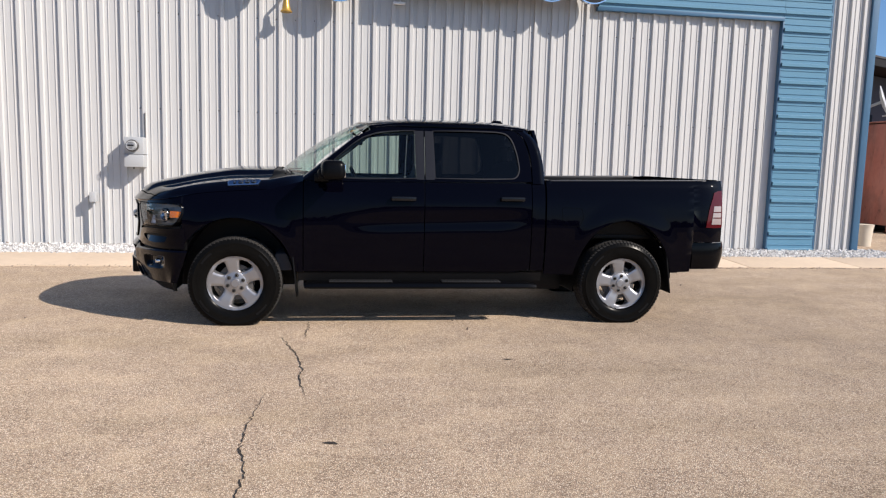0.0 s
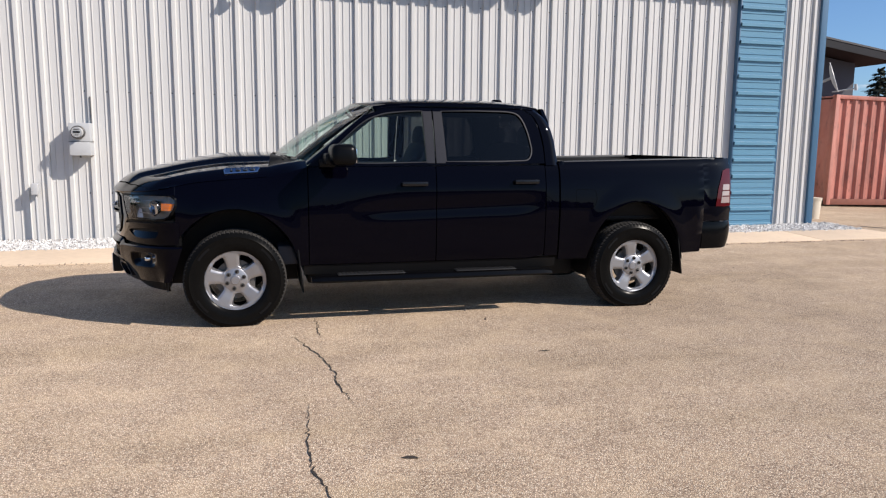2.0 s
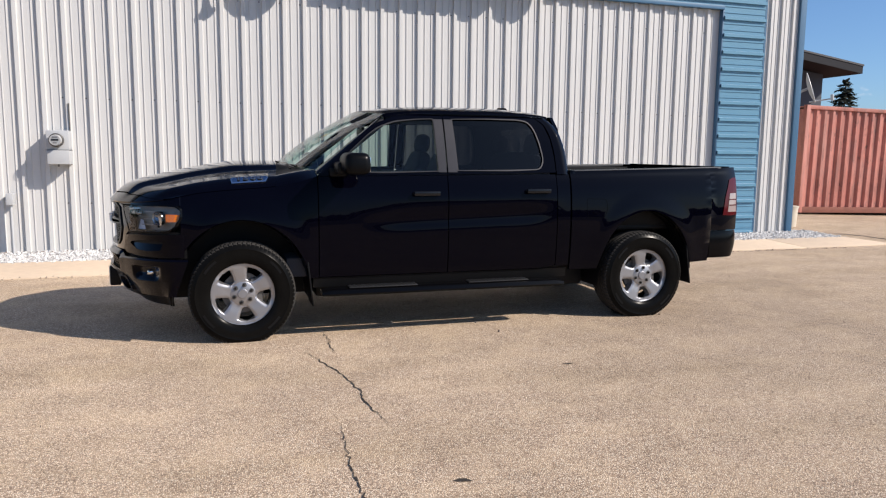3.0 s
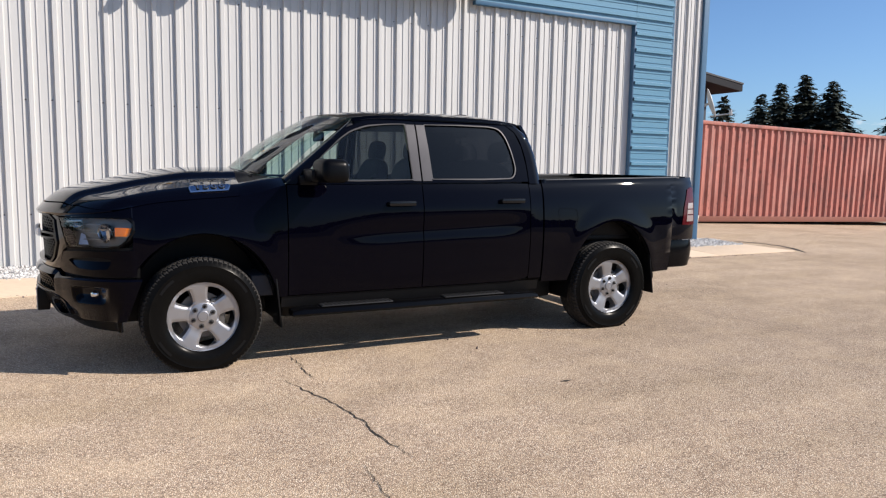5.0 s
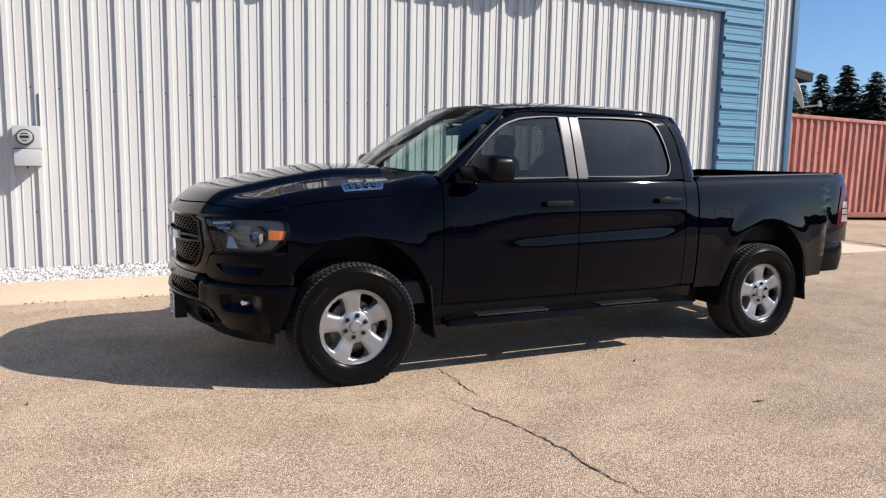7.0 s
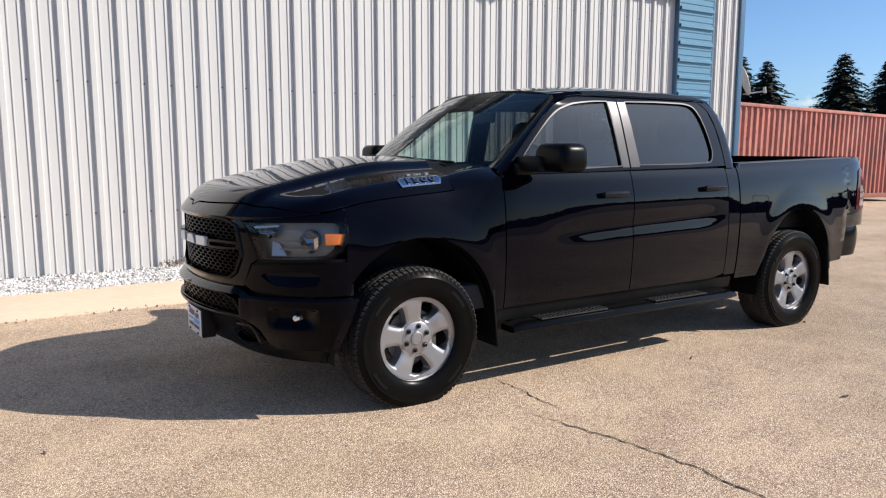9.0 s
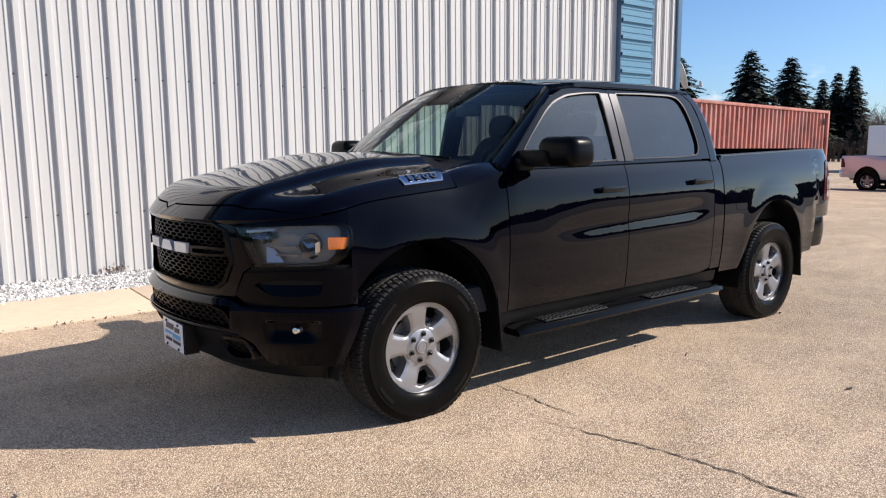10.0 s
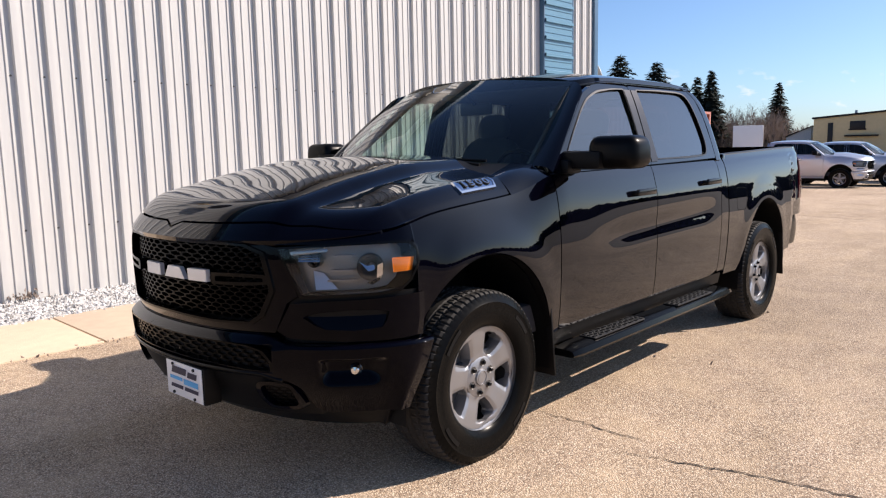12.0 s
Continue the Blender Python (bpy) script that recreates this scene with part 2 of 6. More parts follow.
M = {
    "mesh_black": material("black_mesh_plastic", (0.0015, 0.0015, 0.0018), 0.25, spec=0.05),
    "asphalt": asphalt_material(),
    "concrete": material("concrete", (0.62, 0.49, 0.36), 0.9, vary=0.5, scale=1.2, second=(0.48, 0.37, 0.28), bump=0.3, bump_scale=80),
    "gravel": material("white_gravel", (0.62, 0.61, 0.60), 0.9, vary=0.8, scale=14, second=(0.32, 0.31, 0.30), bump=0.4),
    "wall_white": material("white_wall_steel", (0.530, 0.526, 0.516), 0.45, vary=0.25, scale=0.9, second=(0.48, 0.48, 0.468), bump=0.02, bump_scale=14),
    "wall_blue": material("blue_wall_steel", (0.090, 0.225, 0.33), 0.4, vary=0.3, scale=1.0, second=(0.12, 0.255, 0.36)),
    "trim_blue": material("dark_blue_trim", (0.045, 0.12, 0.21), 0.4, vary=0.2, scale=2),
    "grey_metal": material("grey_enamel", (0.42, 0.43, 0.44), 0.45, vary=0.2, scale=6),
    "dark": material("dark_enamel", (0.012, 0.012, 0.013), 0.45, spec=0.3),
    "gold": material("gold_paint", (0.55, 0.34, 0.08), 0.35, metal=0.6),
    "lamp_chrome": material("smoked_chrome", (0.62, 0.62, 0.64), 0.10, metal=1.0),
    "chrome": material("chrome", (0.75, 0.76, 0.78), 0.08, metal=1.0),
    "container": container_material(),
    "rust": material("rusty_steel", (0.24, 0.085, 0.058), 0.8, vary=0.6, scale=5),
    "paint": material("black_car_paint", (0.0008, 0.0008, 0.0028), 0.3, coat=1.0, spec=0.0, coat_ior=1.175, slant_ior=2.45),
    "plastic": material("black_plastic", (0.0045, 0.0045, 0.005), 0.45, spec=0.14, bump=0.05, bump_scale=400),
    "rail_plastic": material("rail_cap_plastic", (0.03, 0.03, 0.032), 0.5, spec=0.5, bump=0.03, bump_scale=300),
    "step_pad": material("worn_step_tread", (0.018, 0.018, 0.019), 0.42, spec=0.35, vary=0.4, scale=12, second=(0.009, 0.009, 0.010)),
    "mirror_plastic": material("mirror_cap_plastic", (0.0025, 0.0025, 0.003), 0.30, spec=0.10, bump=0.02, bump_scale=300),
    "gloss_plastic": material("gloss_black_plastic", (0.002, 0.002, 0.0025), 0.15, spec=0.11),
    "rubber": material("tyre_rubber", (0.0035, 0.0035, 0.0035), 0.24, spec=0.055, bump=0.02, bump_scale=120, vary=0.2, scale=10, second=(0.012, 0.011, 0.010)),
    "tread": material("dusty_tread_rubber", (0.035, 0.033, 0.031), 0.7, spec=0.2, vary=0.6, scale=14, second=(0.012, 0.011, 0.011)),
    "alloy": material("silver_alloy", (0.31, 0.31, 0.325), 0.40, metal=0.8),
    "satin": material("satin_grey_cover", (0.031, 0.031, 0.035), 0.36, metal=0.9, vary=0.3, scale=20),
    "handle": material("dark_satin_handle", (0.006, 0.006, 0.007), 0.16, spec=0.3),
    "trim_dark": material("satin_grey_trim", (0.026, 0.026, 0.029), 0.42, metal=0.85),
    "steel": material("dull_steel", (0.12, 0.115, 0.11), 0.5, metal=0.7),
    "cloth": material("dark_seat_cloth", (0.035, 0.035, 0.04), 0.9, bump=0.2, bump_scale=300),
    "lamp_bowl": material("smoked_reflector", (0.34, 0.335, 0.34), 0.12, metal=0.95),
    "lamp_black": material("headlamp_housing", (0.29, 0.275, 0.26), 0.48, metal=0.8),
    "amber": material("amber_lens", (0.70, 0.17, 0.004), 0.2, coat=0.6),
    "red_lens": material("red_lens", (0.065, 0.0012, 0.003), 0.2, coat=0.4, spec=0.2),
    "fog_glass": material("fog_lamp_glass", (0.28, 0.28, 0.29), 0.1, metal=0.5, coat=1.0),
    "badge_metal": material("badge_chrome", (0.72, 0.74, 0.78), 0.16, metal=1.0),
    "mark_metal": material("brushed_bright_metal", (0.62, 0.63, 0.65), 0.35, metal=0.5),
    "tail_clear": material("dull_clear_lens", (0.30, 0.24, 0.23), 0.15, coat=1.0),
    "badge_blue": material("blue_tinted_badge_field", (0.34, 0.42, 0.54), 0.14, metal=1.0),
    # near-black so that the shade inside the wheel is in the barrel's colour
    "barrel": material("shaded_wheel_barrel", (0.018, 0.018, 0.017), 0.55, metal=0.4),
    "white_sign": material("white_enamel", (0.78, 0.78, 0.78), 0.35),
    "sky_blue": material("light_blue_print", (0.08, 0.38, 0.72), 0.4),
    "navy": material("navy_print", (0.01, 0.015, 0.05), 0.4),
    "glass_front": pane("clear_green_glass", (0.66, 0.84, 0.79), 0.045),
    "glass_side": pane("tinted_side_glass", (0.54, 0.63, 0.60), 0.03, 2.4),
    "glass_dark": pane("privacy_glass", (0.10, 0.105, 0.11), 0.025, 2.6),
    "glass_lamp": pane("headlamp_glass", (0.9, 0.9, 0.9), 0.03),
    "crack": material("crack_filth", (0.03, 0.024, 0.02), 1.0),
    "silver_paint": material("silver_car_paint", (0.52, 0.535, 0.585), 0.3, metal=0.5, coat=1.0),
    "grey_paint": material("dark_grey_car_paint", (0.05, 0.055, 0.06), 0.3, metal=0.3, coat=1.0),
    "house": material("dark_siding", (0.045, 0.055, 0.07), 0.7, vary=0.3, scale=2),
    "soffit": material("brown_soffit", (0.022, 0.021, 0.022), 0.8, spec=0.08),
    "fascia": material("weathered_fascia", (0.035, 0.036, 0.040), 0.8, spec=0.1, vary=0.3, scale=3),
    "roofing": material("grey_shingle", (0.09, 0.09, 0.095), 0.9, vary=0.5, scale=9),
    "yellow_wall": material("tan_stucco", (0.600, 0.465, 0.260), 0.85, vary=0.3, scale=0.5),
    "spruce_needles": material("spruce_boughs", (0.017, 0.025, 0.015), 0.85, vary=0.8, scale=1.2, second=(0.036, 0.046, 0.028)),
    "brush": material("dark_brush", (0.060, 0.046, 0.038), 0.9, vary=0.5, scale=1.0),
    "needles": material("spruce_needles", (0.017, 0.025, 0.014), 0.85, vary=0.8, scale=1.2, second=(0.038, 0.045, 0.026)),
    "bark": material("tree_bark", (0.10, 0.075, 0.055), 0.9, vary=0.5, scale=4),
    "twigs": material("bare_twigs", (0.215, 0.170, 0.142), 0.9),
    "beige": material("beige_plastic", (0.55, 0.49, 0.40), 0.6, vary=0.2, scale=5),
    "road": material("dark_road_asphalt", (0.045, 0.043, 0.042), 0.9, vary=0.5, scale=0.7, second=(0.065, 0.06, 0.056), bump=0.3, bump_scale=120),
}


# ---- mesh helpers ----
def mesh_object(name, verts, faces, mat, parent=None, label="", smooth=True, sharp=None):
    me = bpy.data.meshes.new(name)
    me.from_pydata([tuple(v) for v in verts], [], [tuple(f) for f in faces])
    me.validate()
    if isinstance(mat, str) and mat.startswith("glass"):
        # panes face outward from the middle of the cabin
        lean = sum((p.normal.dot(p.center - Vector((1.6, 0, 1.0))) * p.area for p in me.polygons), 0.0)
        if lean < 0:
            me.flip_normals()
    if smooth:
        me.polygons.foreach_set("use_smooth", [True] * len(me.polygons))
        if sharp:
            me.set_sharp_from_angle(angle=radians(sharp))
    me.materials.append(M[mat] if isinstance(mat, str) else mat)
    ob = new(name, me)
    if parent is not None:
        ob.parent = parent
    return tagged(ob, label)


def part(name, bm, mat, parent=None, label="", smooth=True, sharp=35):
    """Links a bmesh as one mesh object under a thing or a part."""
    me = bpy.data.meshes.new(name)
    bm.to_mesh(me)
    bm.free()
    if smooth:
        me.polygons.foreach_set("use_smooth", [True] * len(me.polygons))
        me.set_sharp_from_angle(angle=radians(sharp))
    me.materials.append(M[mat] if isinstance(mat, str) else mat)
    ob = new(name, me)
    if parent is not None:
        ob.parent = parent
    return tagged(ob, label)


def thing(name, at, label, category, group="", turn=0.0):
    ob = new(name)
    ob.matrix_basis = pose(*at, 0, 0, turn)
    return tagged(ob, label, category, group)


def box(bm, lo, hi, bevel=0.0, taper=0.0, turn=None, steps=2):
    """A bevelled box; taper draws its top in."""
    r = bmesh.ops.create_cube(bm, size=1.0)
    vs = r["verts"]
    for v in vs:
        for k in range(3):
            v.co[k] = lo[k] + (v.co[k] + 0.5) * (hi[k] - lo[k])
    if taper:
        cx, cy = (lo[0] + hi[0]) / 2, (lo[1] + hi[1]) / 2
        for v in vs:
            if v.co.z > (lo[2] + hi[2]) / 2:
                v.co.x, v.co.y = cx + (v.co.x - cx) * (1 - taper), cy + (v.co.y - cy) * (1 - taper)
    if turn is not None:
        bmesh.ops.transform(bm, matrix=turn, verts=vs)
    if bevel:
        es = list({e for v in vs for e in v.link_edges})
        bmesh.ops.bevel(bm, geom=es, offset=bevel, segments=steps, profile=0.6 if steps < 4 else 0.5, affect="EDGES")


def tube(bm, a, b, r0, r1=None, n=12, caps=True):
    a, b = Vector(a), Vector(b)
    r1 = r0 if r1 is None else r1
    m = Matrix.Translation((a + b) / 2) @ (b - a).to_track_quat("Z", "Y").to_matrix().to_4x4()
    bmesh.ops.create_cone(bm, cap_ends=caps, segments=n, radius1=r0, radius2=r1, depth=(b - a).length, matrix=m)


def lathe(bm, prof, n=48, axis="Y", caps=False):
    """Turns a profile of (radius, along) round an axis."""
    rings = []
    for r, h in prof:
        ring = []
        for k in range(n):
            a = 2 * math.pi * k / n
            c, s = r * math.cos(a), r * math.sin(a)
            ring.append(bm.verts.new({"Y": (c, h, s), "Z": (c, s, h), "X": (h, c, s)}[axis]))
        rings.append(ring)
    for p, q in zip(rings, rings[1:]):
        for k in range(n):
            bm.faces.new((p[k], p[(k + 1) % n], q[(k + 1) % n], q[k]))
    if caps:
        bm.faces.new(rings[0])
        bm.faces.new(rings[-1])


def sweep(bm, line, r, n=6):
    """One closed tube along a line of points."""
    rings = []
    for k, p in enumerate(line):
        d = (line[min(k + 1, len(line) - 1)] - line[max(k - 1, 0)]).normalized()
        s = d.cross(Vector((0, 0, 1))).normalized()
        u = s.cross(d)
        rings.append([bm.verts.new(p + (s * math.cos(2 * math.pi * j / n) + u * math.sin(2 * math.pi * j / n)) * r) for j in range(n)])
    for a, c in zip(rings, rings[1:]):
        for j in range(n):
            bm.faces.new((a[j], a[(j + 1) % n], c[(j + 1) % n], c[j]))
    bm.faces.new(rings[0])
    bm.faces.new(rings[-1])
    return bm


def smooth_at(x, pts):
    """Monotone cubic through (x, y) points."""
    xs, ys = [p[0] for p in pts], [p[1] for p in pts]
    if x <= xs[0]:
        return ys[0]
    if x >= xs[-1]:
        return ys[-1]
    k = next(i for i in range(len(xs) - 1) if xs[i] <= x <= xs[i + 1])
    d = [(ys[i + 1] - ys[i]) / (xs[i + 1] - xs[i]) for i in range(len(xs) - 1)]

    def slope(i):
        if i == 0:
            return d[0]
        if i == len(xs) - 1:
            return d[-1]
        return 0.0 if d[i - 1] * d[i] <= 0 else 2 * d[i - 1] * d[i] / (d[i - 1] + d[i])

    h = xs[k + 1] - xs[k]
    t = (x - xs[k]) / h
    return (2 * t**3 - 3 * t**2 + 1) * ys[k] + (t**3 - 2 * t**2 + t) * h * slope(k) + (3 * t**2 - 2 * t**3) * ys[k + 1] + (t**3 - t**2) * h * slope(k + 1)


def patch(name, f, nu, nv, mat, parent, label="", rim=None, us=None, vs=None, sharp=50):
    """A grid over f(u, v), u and v in 0..1, with its rim turned inward by the vector or function rim."""
    us = us or [k / nu for k in range(nu + 1)]
    vs = vs or [k / nv for k in range(nv + 1)]
    verts = [Vector(f(u, v)) for u in us for v in vs]
    a, b = len(us), len(vs)
    faces = [(i * b + j, (i + 1) * b + j, (i + 1) * b + j + 1, i * b + j + 1) for i in range(a - 1) for j in range(b - 1)]
    if rim is not None:
        loop = [i * b for i in range(a)] + [(a - 1) * b + j for j in range(1, b)] + [i * b + b - 1 for i in range(a - 2, -1, -1)] + [j for j in range(b - 2, 0, -1)]
        base = len(verts)
        for k in loop:
            p = verts[k]
            verts.append(p + Vector(rim(p) if callable(rim) else rim))
        n = len(loop)
        faces += [(loop[k], loop[(k + 1) % n], base + (k + 1) % n, base + k) for k in range(n)]
    return mesh_object(name, verts, faces, mat, parent, label, True, sharp)


def spread(keys, per):
    """Points along straight or given segments of a closed outline, per to each."""
    out = []
    for k, p in enumerate(keys):
        q = keys[(k + 1) % len(keys)]
        out += [tuple(p[i] + (q[i] - p[i]) * s / per for i in range(len(p))) for s in range(per)]
    return out


def rounded(keys, radius, steps=5):
    """A closed outline of 2D points with rounded corners."""
    out = []
    n = len(keys)
    for k in range(n):
        p, c, q = Vector(keys[k - 1]), Vector(keys[k]), Vector(keys[(k + 1) % n])
        r = radius[k] if isinstance(radius, (list, tuple)) else radius
        a, b = c + (p - c).normalized() * min(r, (p - c).length * 0.48), c + (q - c).normalized() * min(r, (q - c).length * 0.48)
        for s in range(steps + 1):
            t = s / steps
            out.append(tuple((1 - t) ** 2 * a + 2 * t * (1 - t) * c + t * t * b))
    return out


def ring_part(name, outer, inner, lift, mat, parent, label="", depth=None, steps=3):
    """A frame between two outlines of as many points, laid on a surface by lift(a, b); depth turns both rims inward."""
    n = len(outer)
    verts = []
    for s in range(steps + 1):
        t = s / steps
        verts += [Vector(lift(*(o[i] + (q[i] - o[i]) * t for i in range(2)))) for o, q in zip(outer, inner)]
    faces = [(s * n + k, s * n + (k + 1) % n, (s + 1) * n + (k + 1) % n, (s + 1) * n + k) for s in range(steps) for k in range(n)]
    if depth is not None:
        for s0 in (0, steps):
            base = len(verts)
            verts += [verts[s0 * n + k] + Vector(depth) for k in range(n)]
            faces += [(s0 * n + k, s0 * n + (k + 1) % n, base + (k + 1) % n, base + k) for k in range(n)]
    return mesh_object(name, verts, faces, mat, parent, label, True, 40)


def sheet_part(name, outline, lift, mat, parent, label="", depth=None, rings=6):
    """A surface filled inside an outline, laid on by lift(a, b)."""
    c = [sum(p[i] for p in outline) / len(outline) for i in range(2)]
    n = len(outline)
    verts = []
    for s in range(rings):
        t = s / rings
        verts += [Vector(lift(*(p[i] + (c[i] - p[i]) * t for i in range(2)))) for p in outline]
    verts.append(Vector(lift(*c)))
    faces = [(s * n + k, s * n + (k + 1) % n, (s + 1) * n + (k + 1) % n, (s + 1) * n + k) for s in range(rings - 1) for k in range(n)]
    faces += [((rings - 1) * n + k, (rings - 1) * n + (k + 1) % n, rings * n) for k in range(n)]
    if depth is not None:
        base = len(verts)
        verts += [verts[k] + Vector(depth) for k in range(n)]
        faces += [(k, (k + 1) % n, base + (k + 1) % n, base + k) for k in range(n)]
    return mesh_object(name, verts, faces, mat, parent, label, True, 40)


# ---- ground ----
def fall(x, y):
    """The lot lies level by the building and falls away to the east."""
    d = max(0.0, x - 13.0)
    return -0.03 * d if d < 20 else -0.6 - 0.004 * (min(d, 200) - 20)


def sheet(name, xs, ys, height, mat, label):
    b = len(ys)
    verts = [(x, y, height(x, y)) for x in xs for y in ys]
    faces = [(i * b + j, (i + 1) * b + j, (i + 1) * b + j + 1, i * b + j + 1) for i in range(len(xs) - 1) for j in range(b - 1)]
    return tagged(mesh_object(name, verts, faces, mat, None, label), kind="structure")


sheet("ground", [-1500, -300, -60, -20, -8, 0, 6, 10, 13, 15, 18, 22, 27, 33, 40, 60, 110, 300, 1500], [-1500, -300, -60, -20, -5, 5, 10.55, 14, 20, 30, 60, 110, 300, 1500], fall, "asphalt", "tan chip-seal lot with dark stains and cracks")


def crack(points, width, seed, name="crack"):
    """A jagged crack in the paving, with chipped edges."""
    rnd = random.Random(seed)
    line = []
    for (x0, y0), (x1, y1) in zip(points, points[1:]):
        steps = max(2, int(math.hypot(x1 - x0, y1 - y0) / 0.03))
        for k in range(steps):
            t = k / steps
            line.append((x0 + (x1 - x0) * t + rnd.uniform(-0.014, 0.014), y0 + (y1 - y0) * t + rnd.uniform(-0.014, 0.014)))
    line.append(points[-1])
    verts, faces = [], []
    for k, (x, y) in enumerate(line):
        (ax, ay), (bx, by) = line[max(0, k - 1)], line[min(len(line) - 1, k + 1)]
        d = math.hypot(bx - ax, by - ay) or 1
        end = min(1, 4 * k / len(line) + 0.15, 4 * (len(line) - 1 - k) / len(line) + 0.15)
        w = width * end * rnd.uniform(0.45, 1.1) * (1.9 if rnd.random() < 0.08 else 1)
        nx, ny = -(by - ay) / d, (bx - ax) / d
        verts += [(x + nx * w / 2, y + ny * w / 2, 0.004 + fall(x, y)), (x - nx * w / 2, y - ny * w / 2, 0.004 + fall(x, y))]
    faces = [(2 * k, 2 * k + 1, 2 * k + 3, 2 * k + 2) for k in range(len(line) - 1)]
    return tagged(mesh_object(name, verts, faces, "crack", None, "dark jagged crack in the tan paving"), category="crack", kind="structure")


sheet("road", [-300, -60, -20, 0, 9], [-300, -60, -24, -14, -7.5], lambda x, y: 0.006, "road", "dark asphalt road south of the lot")
sheet("road", [9, 10, 13, 15, 18, 22, 27, 33, 40, 60, 110, 300], [-300, -60, -24, -14, -7.5, 1.0], lambda x, y: 0.006 + fall(x, y), "road", "dark asphalt road beside the lot")

# concrete walk along the wall, in slabs that rise gently to the gravel
walk_parent = tagged(new("pavement"), "tan concrete walk between lot and gravel", kind="structure")
JOINTS = [-13.0, -5.2, -0.73, 1.17, 3.07, 4.97, 6.85, 8.80, 10.8]
for x0, x1 in zip(JOINTS, JOINTS[1:]):
    bm = bmesh.new()
    box(bm, (x0 + 0.010, 10.37, -0.1), (x1 - 0.010, 11.5, 0.012), 0.005)
    for v in bm.verts:
        if v.co.z > -0.05:
            v.co.z += 0.034 * (v.co.y - 10.37) / 1.13
        if v.co.y < 10.8:
            v.co.y += 0.012 * (v.co.x + 3)
        if v.co.x > 10.7 and v.co.y > 11:
            v.co.x -= 0.25
    part("slab", bm, "concrete", walk_parent)

# gravel bed at the foot of the wall
bm = bmesh.new()
box(bm, (-13, 11.5, -0.1), (10.5, 12.64, 0.035))
for v in bm.verts:
    if v.co.z > 0 and v.co.y > 12:
        v.co.z += 0.022
bed_base = part("gravel_bed", bm, "gravel", None, "bed of white gravel along the wall foot")
tagged(bed_base, kind="structure")
rnd = random.Random(3)
verts, faces = [], []
OCT = [(1, 0, 0), (-1, 0, 0), (0, 1, 0), (0, -1, 0), (0, 0, 1), (0, 0, -1)]
OCF = [(0, 2, 4), (2, 1, 4), (1, 3, 4), (3, 0, 4), (2, 0, 5), (1, 2, 5), (3, 1, 5), (0, 3, 5)]
for k in range(14000):
    x, y = rnd.uniform(-5.5, 10.6), rnd.uniform(11.42, 12.5)
    if y < 11.5 and rnd.random() < 0.6:
        continue
    r = rnd.uniform(0.010, 0.028)
    c = Vector((x, y, 0.038 + 0.022 * max(0, y - 11.5)))
    q = Euler((rnd.uniform(0, 6), rnd.uniform(0, 6), rnd.uniform(0, 6))).to_matrix()
    base = len(verts)
    verts += [c + q @ Vector((o[0] * r * rnd.uniform(0.7, 1.2), o[1] * r, o[2] * r * 0.7)) for o in OCT]
    faces += [tuple(base + i for i in f) for f in OCF]
stones = material("loose_stones", (0.6, 0.59, 0.58), 0.9, vary=0.0)
n_, l_ = stones.node_tree.nodes, stones.node_tree.links
geo, rmp = n_.new("ShaderNodeNewGeometry"), n_.new("ShaderNodeValToRGB")
l_.new(geo.outputs["Random Per Island"], rmp.inputs["Fac"])
rmp.color_ramp.elements[0].color, rmp.color_ramp.elements[1].color = (0.25, 0.24, 0.23, 1), (0.78, 0.77, 0.76, 1)
l_.new(rmp.outputs["Color"], n_["Principled BSDF"].inputs["Base Color"])
tagged(mesh_object("gravel", verts, faces, stones, None, "loose white and grey landscape stones", False), category="gravel", kind="stuff")

crack([(0.15, 6.88), (0.16, 6.6), (0.14, 6.28), (0.137, 6.19)], 0.009, 1)
crack([(-0.075, 6.285), (0.03, 5.93), (0.11, 5.57), (0.15, 5.25), (0.135, 5.02), (0.205, 4.67), (0.21, 4.6)], 0.0115, 2)
crack([(-0.07, 4.86), (-0.078, 4.58), (-0.105, 4.27), (-0.127, 4.02), (-0.12, 3.85), (-0.08, 3.6), (-0.05, 3.46), (-0.075, 3.235), (-0.13, 2.8), (-0.1, 2.0), (-0.16, 1.0)], 0.0095, 3)
crack([(1.70, 5.46), (1.78, 5.44)], 0.03, 4, "tar_spot")
crack([(0.31, 3.83), (0.40, 3.81)], 0.03, 5, "tar_spot")
crack([(11.0, 12.5), (11.16, 12.29), (11.36, 11.8), (11.33, 11.3), (11.2, 10.95), (10.98, 10.6), (10.73, 10.24)], 0.10, 6)
crack([(11.2, 4.0), (11.6, 6.5), (12.2, 9.0), (12.6, 11.0)], 0.03, 7)

# ---- building ----
WALL_Y, PITCH, FOOT, TOP = 12.497, 0.3048, 0.06, 6.4
RIB = [(0.0, 0.0), (0.047, 0.0), (0.049, 0.010), (0.058, 0.010), (0.060, 0.0), (0.116, 0.0), (0.126, 0.037), (0.178, 0.037), (0.188, 0.0), (0.243, 0.0), (0.245, 0.010), (0.254, 0.010), (0.256, 0.0), (PITCH, 0.0)]


